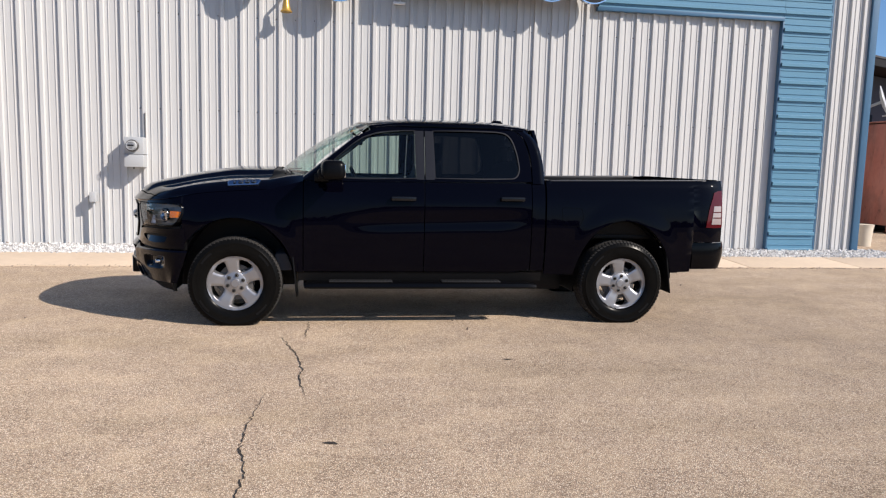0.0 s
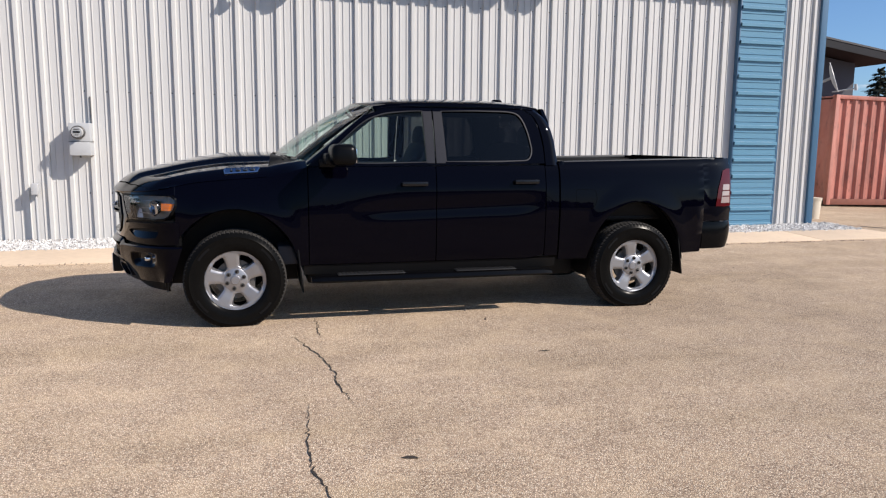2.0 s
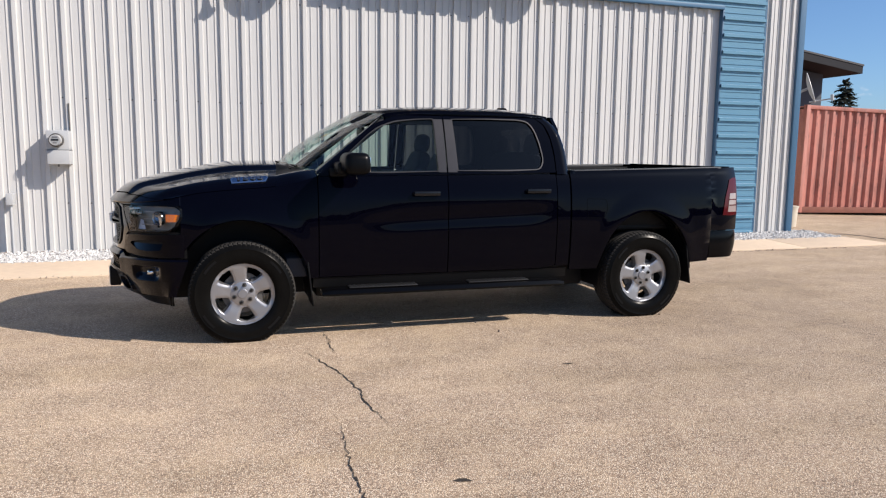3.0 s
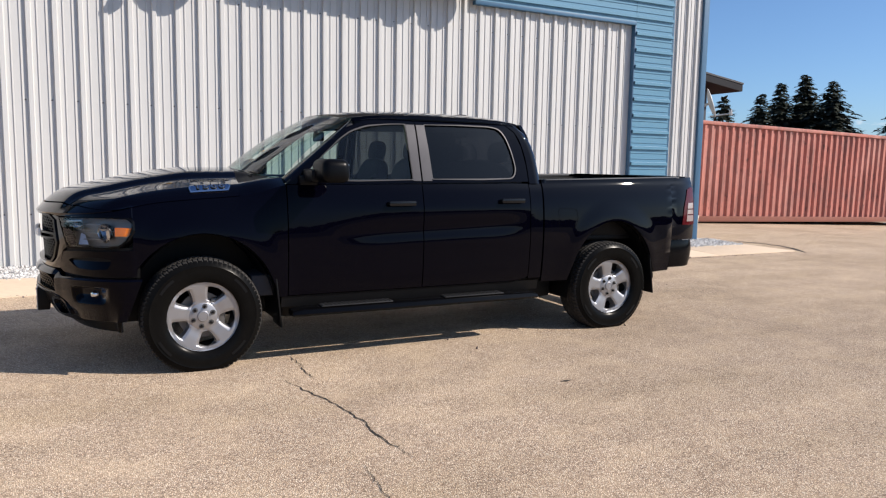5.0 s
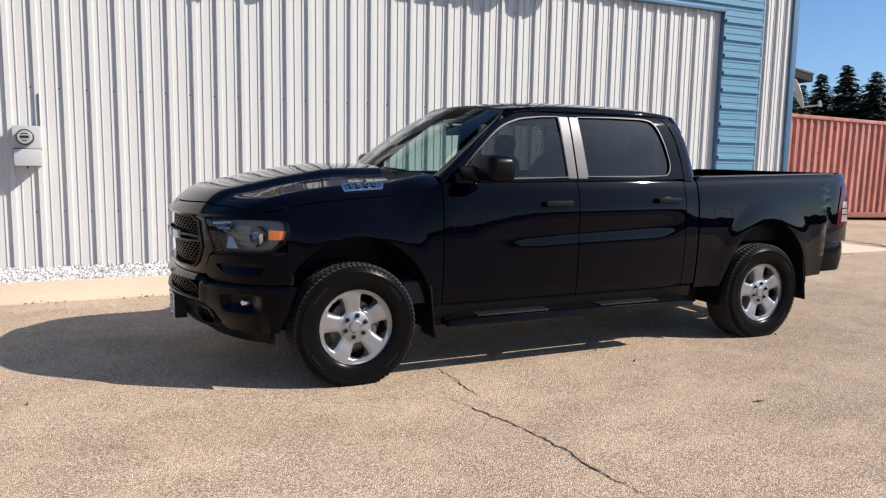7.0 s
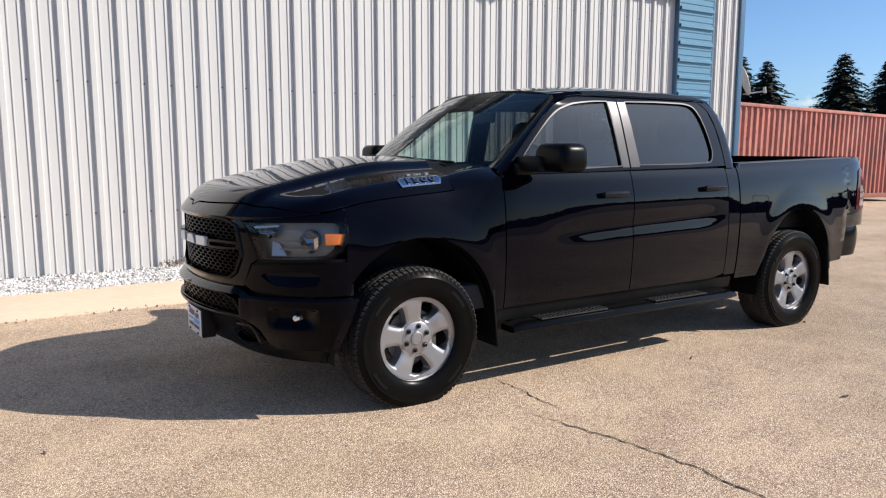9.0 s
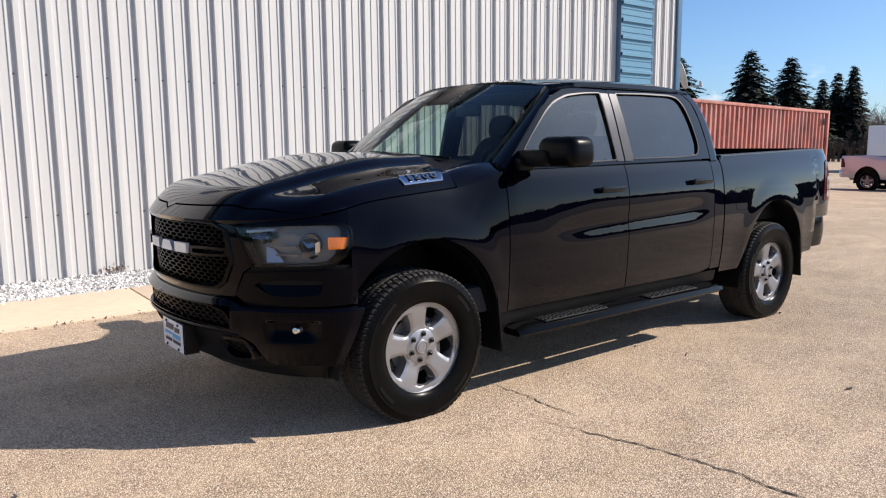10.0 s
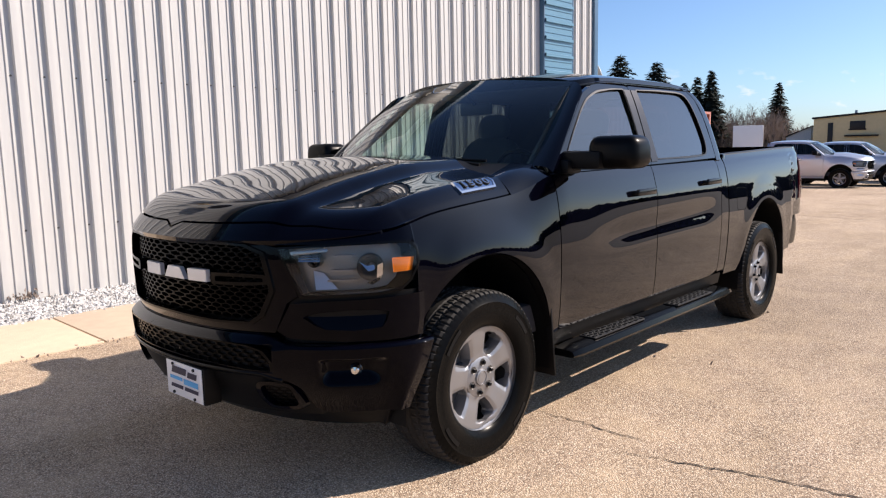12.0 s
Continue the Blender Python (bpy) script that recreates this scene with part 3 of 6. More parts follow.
def ribbed(name, ribs, length, mat, parent, at, upright=True, label=""):
    """A steel sheet with one large and two small ribs to a pitch; upright, or lying with its ribs level."""
    line = [(k * PITCH + a, b) for k in range(ribs) for a, b in RIB[:-1]] + [(ribs * PITCH, 0.0)]
    verts = []
    for a, b in line:
        for h in (0.0, length):
            verts.append((a, -b, h) if upright else (h, -b, a))
    n = len(line)
    faces = [(2 * k, 2 * k + 2, 2 * k + 3, 2 * k + 1) for k in range(n - 1)]
    # the sheet's folded edge
    base = len(verts)
    verts += [Vector(v) + Vector((0, 0.012, 0)) for v in verts]
    faces += [(2 * k, 2 * k + 2, base + 2 * k + 2, base + 2 * k) for k in range(n - 1)] + [(2 * k + 1, 2 * k + 3, base + 2 * k + 3, base + 2 * k + 1) for k in range(n - 1)]
    faces += [(0, 1, base + 1, base), (2 * n - 2, 2 * n - 1, base + 2 * n - 1, base + 2 * n - 2)]
    ob = mesh_object(name, verts, faces, mat, parent, label, False)
    ob.matrix_basis = pose(*at)
    return ob


bm = bmesh.new()
box(bm, (-13, WALL_Y + 0.02, -0.2), (9.80, WALL_Y + 0.3, TOP))
wall = tagged(part("wall_north", bm, "grey_metal", None, "white ribbed steel wall of a long metal building", False), kind="structure")
first = 8.058 - 0.152 - 13 * PITCH
panel0 = ribbed("panel", 3, TOP - FOOT, "wall_white", wall, (first, WALL_Y, FOOT))
k0 = -19
for k in range(k0, 5):
    if k == 0:
        continue
    ob = panel0.copy() if k < 4 else None
    if ob is None:
        ob = ribbed("panel", 2, TOP - FOOT, "wall_white", wall, (0, 0, 0))
    else:
        scene.collection.objects.link(ob)
    ob.matrix_basis = pose(first + k * 3 * PITCH, WALL_Y, FOOT)
# sheet screws on the flats, one row to each girt
bm = bmesh.new()
lathe(bm, [(0.0, -0.008), (0.007, -0.007), (0.011, -0.002), (0.011, 0.001)], 6)
screw_mesh = part("screw", bm, "steel", wall)
screw_mesh.matrix_basis = pose(first - 10 * PITCH + 0.085, WALL_Y, 0.75)
for z in (0.75, 2.25, 3.75):
    for k in range(-22, 14):
        if (z, k) != (0.75, -10):
            ob = screw_mesh.copy()
            scene.collection.objects.link(ob)
            ob.matrix_basis = pose(first + k * PITCH + 0.085, WALL_Y, z + 0.004 * math.sin(k * 5.1))
bm = bmesh.new()
box(bm, (9.805, WALL_Y - 0.05, -0.2), (10.10, 26, TOP))
tagged(part("wall_east", bm, "wall_white", None, "plain end wall of the metal building", False), kind="structure")
bm = bmesh.new()
box(bm, (-13.3, WALL_Y - 0.5, TOP), (10.4, 26, TOP + 0.25), 0.01)
tagged(part("roof", bm, "trim_blue", None, "low roof edge of the metal building", False), kind="structure")

# blue surround of the former door: a post of level sheets, a header and its trims
surround = tagged(new("trim"), "blue ribbed steel surround of a closed-up door", kind="structure")
BLUE_Y = 12.40
ribbed("post_sheet", 21, 0.915, "wall_blue", surround, (8.335, BLUE_Y, -0.092), False)
ribbed("header_sheet", 7, 3.46, "wall_blue", surround, (4.873, BLUE_Y + 0.002, 4.176), False)
bm = bmesh.new()
box(bm, (8.308, BLUE_Y - 0.006, FOOT), (8.335, WALL_Y + 0.02, 4.2), 0.003)
part("edge_trim", bm, "trim_blue", surround)
bm = bmesh.new()
box(bm, (4.85, BLUE_Y - 0.016, 4.17), (8.335, WALL_Y + 0.02, 4.235), 0.003)
part("drip_trim", bm, "trim_blue", surround)
bm = bmesh.new()
box(bm, (9.250, BLUE_Y - 0.004, FOOT), (9.288, WALL_Y + 0.02, TOP), 0.003)
part("edge_trim", bm, "trim_blue", surround)
bm = bmesh.new()
box(bm, (8.34, BLUE_Y + 0.02, FOOT), (9.25, WALL_Y + 0.02, TOP))
box(bm, (4.9, BLUE_Y + 0.02, 4.24), (8.335, WALL_Y + 0.02, TOP))
part("backing", bm, "trim_blue", surround)
end_panel = ribbed("panel", 3, TOP - FOOT, "wall_white", wall, (9.29, BLUE_Y + 0.045, FOOT))
end_panel.scale = (0.765 / (3 * PITCH), 1, 1)
bm = bmesh.new()
box(bm, (first + 14 * PITCH, WALL_Y, FOOT), (8.31, WALL_Y + 0.02, 4.2))
part("filler_strip", bm, "wall_white", wall, "", False)
bm = bmesh.new()
box(bm, (10.056, BLUE_Y - 0.01, FOOT - 0.02), (10.19, WALL_Y + 0.14, TOP), 0.006)
tagged(part("corner_trim", bm, "trim_blue", None, "dark blue folded steel corner trim"), kind="structure")

# power meter and its boxes
meter = thing("power_meter", (-2.73, WALL_Y - 0.036, 1.315), "grey power meter with round glass dial on the wall", "meter")
bm = bmesh.new()
box(bm, (-0.145, -0.22, 0.20), (0.145, 0, 0.47), 0.012)
part("upper_box", bm, "grey_metal", meter)
bm = bmesh.new()
box(bm, (-0.135, -0.26, 0.0), (0.15, 0, 0.195), 0.012)
part("lower_box", bm, "grey_metal", meter)
bm = bmesh.new()
lathe(bm, [(0.0, -0.352), (0.070, -0.352), (0.074, -0.345), (0.080, -0.225)], 28)
bmesh.ops.translate(bm, verts=bm.verts, vec=(-0.01, 0, 0.335))
dial = part("dial", bm, "grey_metal", meter, "round grey dial face")
bm = bmesh.new()
lathe(bm, [(0.0, -0.398), (0.040, -0.395), (0.062, -0.382), (0.072, -0.362), (0.077, -0.335)], 28)
bmesh.ops.translate(bm, verts=bm.verts, vec=(-0.01, 0, 0.335))
part("dial_glass", bm, "glass_lamp", meter, "clear domed glass")
bm = bmesh.new()
lathe(bm, [(0.076, -0.22), (0.096, -0.22), (0.096, -0.272), (0.088, -0.280), (0.076, -0.272), (0.076, -0.22)], 28)
bmesh.ops.translate(bm, verts=bm.verts, vec=(-0.01, 0, 0.335))
part("dial_ring", bm, "steel", meter, "dull steel ring")
for x0, x1, z0, z1 in ((-0.055, 0.035, 0.325, 0.352), (-0.045, 0.025, 0.372, 0.380), (-0.035, 0.015, 0.294, 0.301)):
    bm = bmesh.new()
    box(bm, (x0, -0.358, z0), (x1, -0.3535, z1))
    part("readout", bm, "dark", dial)
bm = bmesh.new()
box(bm, (-0.152, -0.225, 0.196), (0.155, 0.0, 0.2015), 0.001)
part("box_seam", bm, "steel", meter)
bm = bmesh.new()
tube(bm, (0.132, -0.012, 0.46), (0.132, -0.012, 0.86), 0.008)
part("riser_pipe", bm, "steel", meter, "thin dull pipe above the box")
bm = bmesh.new()
box(bm, (-0.012, -0.235, -0.034), (0.012, -0.215, 0.004), 0.004)
part("seal_lock", bm, "steel", meter)
junction = thing("junction_box", (-3.385, WALL_Y - 0.036, 0.595), "small grey junction box with conduit down the wall", "junction box")
bm = bmesh.new()
box(bm, (-0.045, -0.17, 0.15), (0.045, 0, 0.31), 0.01)
part("case", bm, "grey_metal", junction)
bm = bmesh.new()
tube(bm, (0, -0.10, -0.55), (0, -0.10, 0.15), 0.018)
part("conduit", bm, "grey_metal", junction)

# signs that hang off the wall, seen only at their lower edges
def sign_disc(x, z, r=0.37, y=12.11):
    d = thing("sign_disc", (x, y, z + r), "round black sign with a bright metal rim", "sign", "round wall signs")
    bm = bmesh.new()
    lathe(bm, [(0.0, -0.03), (r - 0.02, -0.03), (r - 0.02, 0.03), (0.0, 0.03)], 56)
    part("face", bm, "dark", d)
    bm = bmesh.new()
    lathe(bm, [(r - 0.02, -0.04), (r, -0.04), (r, 0.04), (r - 0.02, 0.04), (r - 0.02, -0.04)], 56)
    part("rim", bm, "chrome", d)
    bm = bmesh.new()
    tube(bm, (0, 0.03, 0.15), (0, 0.38, 0.15), 0.02)
    part("bracket", bm, "grey_metal", d)


for x, z in ((-0.83, 4.21), (0.454, 4.0), (3.92, 4.19), (4.65, 4.195)):
    sign_disc(x, z)
board = thing("sign_board", (1.33, 12.08, 4.243), "long dark sign board hung off the white wall", "sign")
bm = bmesh.new()
box(bm, (0, 0, 0), (2.25, 0.06, 1.2), 0.01)
part("panel", bm, "dark", board)
for x in (0.3, 2.0):
    bm = bmesh.new()
    tube(bm, (x, 0.06, 0.3), (x, 0.43, 0.3), 0.02)
    part("bracket", bm, "grey_metal", board)
lamp = thing("sign_lamp", (1.44, 12.40, 4.05), "small white lamp hung under the sign board", "lamp")
bm = bmesh.new()
box(bm, (-0.10, -0.04, 0.02), (0.10, 0.04, 0.06), 0.008)
part("head", bm, "white_sign", lamp)
bm = bmesh.new()
tube(bm, (0.02, 0.03, 0.05), (0.02, 0.07, 0.25), 0.012)
part("arm", bm, "white_sign", lamp)
bell = thing("bell", (-0.37, 12.24, 3.82), "gold bell-shaped ornament hung on the wall", "ornament")
bm = bmesh.new()
lathe(bm, [(0.0, 0.02), (0.09, 0.0), (0.095, 0.012), (0.07, 0.04), (0.05, 0.12), (0.04, 0.24), (0.0, 0.3)], 24, "Z")
part("body", bm, "gold", bell)
bm = bmesh.new()
tube(bm, (0, 0, 0.28), (0, 0.25, 0.34), 0.02)
part("bracket", bm, "gold", bell)

# satellite dish on the end wall, and a pail by the corner
dish = thing("satellite_dish", (10.68, 12.75, 2.86), "grey satellite dish with arm on the end wall", "satellite dish")
bm = bmesh.new()
lathe(bm, [(0.0, 0.0), (0.1, 0.006), (0.2, 0.025), (0.3, 0.06), (0.31, 0.06), (0.3, 0.07), (0.0, 0.012)], 32, "X")
bmesh.ops.rotate(bm, verts=bm.verts, matrix=Euler((0, radians(-18), radians(-43))).to_matrix())
part("reflector", bm, "grey_metal", dish)
bm = bmesh.new()
tube(bm, (0.03, -0.03, -0.26), (0.335, -0.31, -0.2), 0.014)
tube(bm, (0.335, -0.31, -0.24), (0.32, -0.30, -0.12), 0.03)
part("feed_arm", bm, "grey_metal", dish)
bm = bmesh.new()
tube(bm, (0, 0, 0), (-0.2, 0.1, -0.1), 0.025)
tube(bm, (-0.2, 0.1, -0.1), (-0.58, 0.12, -0.25), 0.025)
part("mount", bm, "grey_metal", dish)
pail = thing("pail", (11.36, 13.74, 0.0), "beige plastic pail by the building corner", "pail")
bm = bmesh.new()
lathe(bm, [(0.0, 0.0), (0.155, 0.0), (0.18, 0.40), (0.188, 0.40), (0.188, 0.43), (0.17, 0.43), (0.145, 0.03), (0.0, 0.03)], 28, "Z")
part("body", bm, "beige", pail)
bm = bmesh.new()
lathe(bm, [(0.0, 0.43), (0.192, 0.43), (0.195, 0.45), (0.0, 0.455)], 28, "Z")
part("lid", bm, "beige", pail)

# ---- shipping container ----
def container(at, turn, tilt):
    c = new("shipping_container")
    c.matrix_basis = pose(*at, 0, tilt, turn)
    tagged(c, "faded red steel shipping container with rusty scuffs", "shipping container")
    L, W, H = 12.19, 2.44, 2.9
    cyc = [(0.0, 0.0), (0.080, 0.0), (0.136, 0.060), (0.222, 0.060)]
    for y, s, nm in ((0.03, 1, "side_wall"), (W - 0.03, -1, "side_wall")):
        line = [(0.1 + k * 0.278 + a, y + s * b) for k in range(43) for a, b in cyc]
        verts = [(a, b, z) for a, b in line for z in (0.16, H - 0.1)]
        faces = [(2 * k, 2 * k + 2, 2 * k + 3, 2 * k + 1) for k in range(len(line) - 1)]
        mesh_object(nm, verts, faces, "container", c, "", False)
    for x, nm in ((0.04, "end_wall"), (L - 0.04, "door_end")):
        bm = bmesh.new()
        box(bm, (x - 0.03, 0.05, 0.16), (x + 0.03, W - 0.05, H - 0.1), 0.008)
        part(nm, bm, "container", c)
    bm = bmesh.new()
    box(bm, (0, 0, 0.0), (L, 0.06, 0.16), 0.01)
    box(bm, (0, W - 0.06, 0.0), (L, W, 0.16), 0.01)
    part("bottom_rail", bm, "rust", c)
    bm = bmesh.new()
    for y in (0.0, W - 0.06):
        box(bm, (0, y, H - 0.1), (L, y + 0.06, H), 0.008)
    part("top_rail", bm, "container", c)
    bm = bmesh.new()
    box(bm, (0.05, 0.05, H - 0.06), (L - 0.05, W - 0.05, H - 0.02), 0.01)
    part("roof", bm, "container", c)
    for x in (0.0, L - 0.12):
        for y in (0.0, W - 0.12):
            bm = bmesh.new()
            box(bm, (x, y - 0.004, 0.0), (x + 0.12, y + 0.124, H + 0.006), 0.008)
            part("corner_post", bm, "container", c)
    for x in (11.55, 11.75):
        bm = bmesh.new()
        box(bm, (x - 0.035, -0.006, 2.35), (x + 0.035, 0.004, 2.6), 0.004)
        part("mark_plate", bm, "dark", c)
    return c


container((14.6, 16.9, 0.0), 0.0, 1.15)

# ---- house beyond the container ----
house = thing("house", (16.3, 18.5, fall(16.3, 0)), "dark-sided house with a wide low roof overhang", "house", turn=-2)


def slab(bm, x0, x1, y0, y1, z0, z1, thick):
    vs = [bm.verts.new(v) for v in ((x0, y0, z0), (x1, y0, z1), (x1, y1, z1), (x0, y1, z0))]
    vs += [bm.verts.new((v.co.x, v.co.y, v.co.z + thick)) for v in vs]
    for f in ((0, 1, 2, 3), (7, 6, 5, 4), (0, 4, 5, 1), (1, 5, 6, 2), (2, 6, 7, 3), (3, 7, 4, 0)):
        bm.faces.new([vs[q] for q in f])


bm = bmesh.new()
box(bm, (-9, 0, 0), (0.36, 8, 4.02))
for v in bm.verts:
    if v.co.z > 4 and v.co.x < -5:
        v.co.z += 1.4
part("wall", bm, "house", house, "", False)
bm = bmesh.new()
slab(bm, -9.5, 0.88, -0.86, 8.6, 5.55, 3.98, 0.20)
roof = part("roof", bm, "soffit", house, "", False)
bm = bmesh.new()
slab(bm, -9.5, 0.885, -0.895, -0.862, 5.56, 3.985, 0.20)
slab(bm, 0.882, 0.905, -0.895, 8.6, 3.985, 3.985, 0.20)
part("fascia", bm, "fascia", roof, "dark grey fascia board", False)
bm = bmesh.new()
slab(bm, -9.55, 0.93, -0.91, 8.65, 5.765, 4.19, 0.05)
part("shingles", bm, "roofing", roof, "dark grey shingles", False)
bm = bmesh.new()
box(bm, (-2.2, -0.05, 2.0), (-1.2, 0.02, 3.2), 0.02)
part("window", bm, "gloss_plastic", house)


# ---- trees ----
def spruce(seed, h, w, at):
    """A spruce: tapered trunk, whorls of drooping boughs, each bough many small needle sprays."""
    rnd = random.Random(seed)
    t = thing("spruce_tree", at, "dark green spruce with ragged drooping boughs", "tree", "spruces beyond the lot")
    bm = bmesh.new()
    tube(bm, (0, 0, -0.3), (0, 0, h * 0.97), h * 0.018, 0.015, 8)
    part("trunk", bm, "bark", t)
    verts, faces = [], []

    def spray(p, d, size):
        side = d.cross(Vector((0, 0, 1))).normalized()
        base = len(verts)
        tip = p + d * size
        drop = Vector((0, 0, -size * rnd.uniform(0.15, 0.5)))
        verts.extend([p, p + d * size * 0.55 + side * size * 0.35 + drop * 0.4, tip + drop, p + d * size * 0.55 - side * size * 0.35 + drop * 0.4])
        faces.append((base, base + 1, base + 2, base + 3))

    z = h * 0.06
    while z < h * 0.985:
        f = z / h
        reach = w * 0.5 * (1 - f) ** 0.8 * rnd.uniform(0.72, 1.12) + 0.06
        count = max(8, int(16 * (1 - f) + 8))
        a0 = rnd.uniform(0, 6.28)
        for k in range(count):
            a = a0 + 6.283 * k / count + rnd.uniform(-0.25, 0.25)
            r = reach * rnd.uniform(0.5, 1.2)
            lift = h * rnd.uniform(-0.02, 0.02)
            out = Vector((math.cos(a), math.sin(a), 0))
            steps = max(2, int(r / (0.024 * h)))
            for s in range(steps):
                q = (s + 0.6) / steps
                p = out * r * q + Vector((0, 0, z + lift + r * (0.12 * q - 0.33 * q * q)))
                for side in (-1, 0, 1):
                    if rnd.random() < 0.10:
                        continue
                    d = (out + Vector((-out.y, out.x, 0)) * side * rnd.uniform(0.5, 1.1) + Vector((0, 0, rnd.uniform(-0.15, 0.25)))).normalized()
                    spray(p, d, h * 0.074 * (1 - 0.5 * f) * rnd.uniform(0.7, 1.3))
        z += h * 0.014 + rnd.uniform(0, h * 0.008)
    for k in range(8):
        a = k * 0.8
        spray(Vector((0, 0, h * (0.95 + 0.006 * k))), Vector((math.cos(a) * 0.5, math.sin(a) * 0.5, 0.8)).normalized(), 0.25)
    mesh_object("crown", verts, faces, "spruce_needles", t, "", False)
    return t


EYE0 = Vector((-2.71, 3.38, 1.5))


def bearing(az, d):
    return EYE0.x + d * math.sin(radians(az)), EYE0.y + d * math.cos(radians(az))


for k, (az, el, d, w) in enumerate([(51.4, 5.4, 106, 9.5), (52.6, 6.1, 110, 10.5), (54.1, 6.65, 112, 11.0), (55.85, 6.15, 108, 13.5), (60.6, 6.5, 110, 13.0), (63.2, 5.85, 112, 13.0), (65.2, 4.2, 122, 6.4), (66.1, 4.6, 126, 6.8), (67.05, 5.0, 124, 6.8), (71.55, 3.95, 136, 6.0)]):
    x, y = bearing(az, d)
    g = fall(x, y)
    spruce(20 + k, 1.5 + d * math.tan(radians(el)) - g, w, (x, y, g))
spruce(47, 4.2, 2.5, (19.3, 20.2, fall(19.3, 0)))


def bare_trees(seed, az0, az1, d0, d1, count, height, girth=0.07, mat="twigs", name="bare_trees", label="far belt of bare grey-brown trees"):
    """Far bare wood: thin stems that fork into twigs."""
    rnd = random.Random(seed)
    verts, faces = [], []

    def stem(p, d, length, r, depth):
        q = p + d * length
        side = d.cross(Vector((0.3, 0.9, 0.1))).normalized()
        other = d.cross(side)
        base = len(verts)
        for k in range(3):
            o = side * math.cos(k * 2.09) + other * math.sin(k * 2.09)
            verts.extend([p + o * r, q + o * r * 0.6])
        for k in range(3):
            faces.append((base + 2 * k, base + 2 * ((k + 1) % 3), base + 2 * ((k + 1) % 3) + 1, base + 2 * k + 1))
        if depth:
            for _ in range(rnd.randint(3, 4)):
                nd = (d + Vector((rnd.uniform(-0.6, 0.6), rnd.uniform(-0.6, 0.6), rnd.uniform(-0.1, 0.4)))).normalized()
                stem(p + d * length * rnd.uniform(0.4, 1.0), nd, length * rnd.uniform(0.45, 0.7), r * 0.55, depth - 1)

    for _ in range(count):
        d = rnd.uniform(d0, d1)
        x, y = bearing(rnd.uniform(az0, az1), d)
        h = height * rnd.uniform(0.6, 1.15)
        stem(Vector((x, y, fall(x, y))), Vector((rnd.uniform(-0.06, 0.06), rnd.uniform(-0.06, 0.06), 1)).normalized(), h * 0.42, girth, 4)
    ob = mesh_object(name, verts, faces, mat, None, label, False)
    return tagged(ob, category="woods", kind="stuff")


bare_trees(5, 60, 72.2, 120, 160, 380, 8.8)
bare_trees(6, 72.0, 73.8, 120, 160, 50, 5.6)
bare_trees(7, 63.5, 72.4, 92, 104, 120, 3.1, 0.09, "brush", "brush", "dark tangled brush behind the white trailer")


# ---- unseen dark belt of woods to the south, added for reflections in the paint ----
rnd = random.Random(11)
verts, faces = [], []
for k in range(520):
    a = radians(88 + 205 * k / 519)
    d = 95 + rnd.uniform(-10, 10)
    x, y = d * math.sin(a), d * math.cos(a)
    for _ in range(3):
        h, w = rnd.uniform(2.6, 4.4), rnd.uniform(1.0, 2.0)
        px, py = x + rnd.uniform(-4, 4), y + rnd.uniform(-4, 4)
        base = len(verts)
        verts += [(px + w * math.cos(q * 1.257), py + w * math.sin(q * 1.257), -0.8) for q in range(5)]
        verts += [(px + w * 0.8 * math.cos(q * 1.257), py + w * 0.8 * math.sin(q * 1.257), h * rnd.uniform(0.4, 0.7)) for q in range(5)]
        verts.append((px + rnd.uniform(-0.4, 0.4), py, h))
        faces += [(base + q, base + (q + 1) % 5, base + 5 + (q + 1) % 5, base + 5 + q) for q in range(5)] + [(base + 5 + q, base + 5 + (q + 1) % 5, base + 10) for q in range(5)]
tagged(mesh_object("unseen_woods", verts, faces, "needles", None, "unseen dark belt of woods, added for reflections", False), category="woods", kind="stuff")

# pale trailer and tan building across the lot
x, y = 53.3, 24.9
trailer = thing("box_trailer", (x, y, fall(x, y)), "plain white box trailer parked beyond the pickups", "trailer", turn=-70)
bm = bmesh.new()
box(bm, (-1.05, 0, 0.55), (1.05, 5.5, 3.25), 0.03)
part("body", bm, "white_sign", trailer)
for xx in (-0.9, 0.9):
    bm = bmesh.new()
    tube(bm, (xx - 0.1, 3.0, 0.36), (xx + 0.1, 3.0, 0.36), 0.36, n=20)
    part("wheel", bm, "rubber", trailer)
bm = bmesh.new()
box(bm, (-0.8, 0.1, 0.0), (0.8, 0.3, 0.56), 0.02)
part("landing_leg", bm, "steel", trailer)
x, y = 66.2, 24.0
shop = thing("tan_building", (x, y, fall(x, y)), "low tan flat-roofed commercial building with dark trim", "building", turn=-79)
bm = bmesh.new()
box(bm, (0, 0, -0.3), (26, 14, 3.9), 0.02)
for v in bm.verts:
    if v.co.z > 2 and v.co.x > 10:
        v.co.z += 2.0
part("wall", bm, "yellow_wall", shop)
bm = bmesh.new()
box(bm, (-0.15, -0.15, 3.9), (26.15, 14.15, 4.05), 0.02)
for v in bm.verts:
    if v.co.x > 10:
        v.co.z += 2.0
part("roof_edge", bm, "soffit", shop)
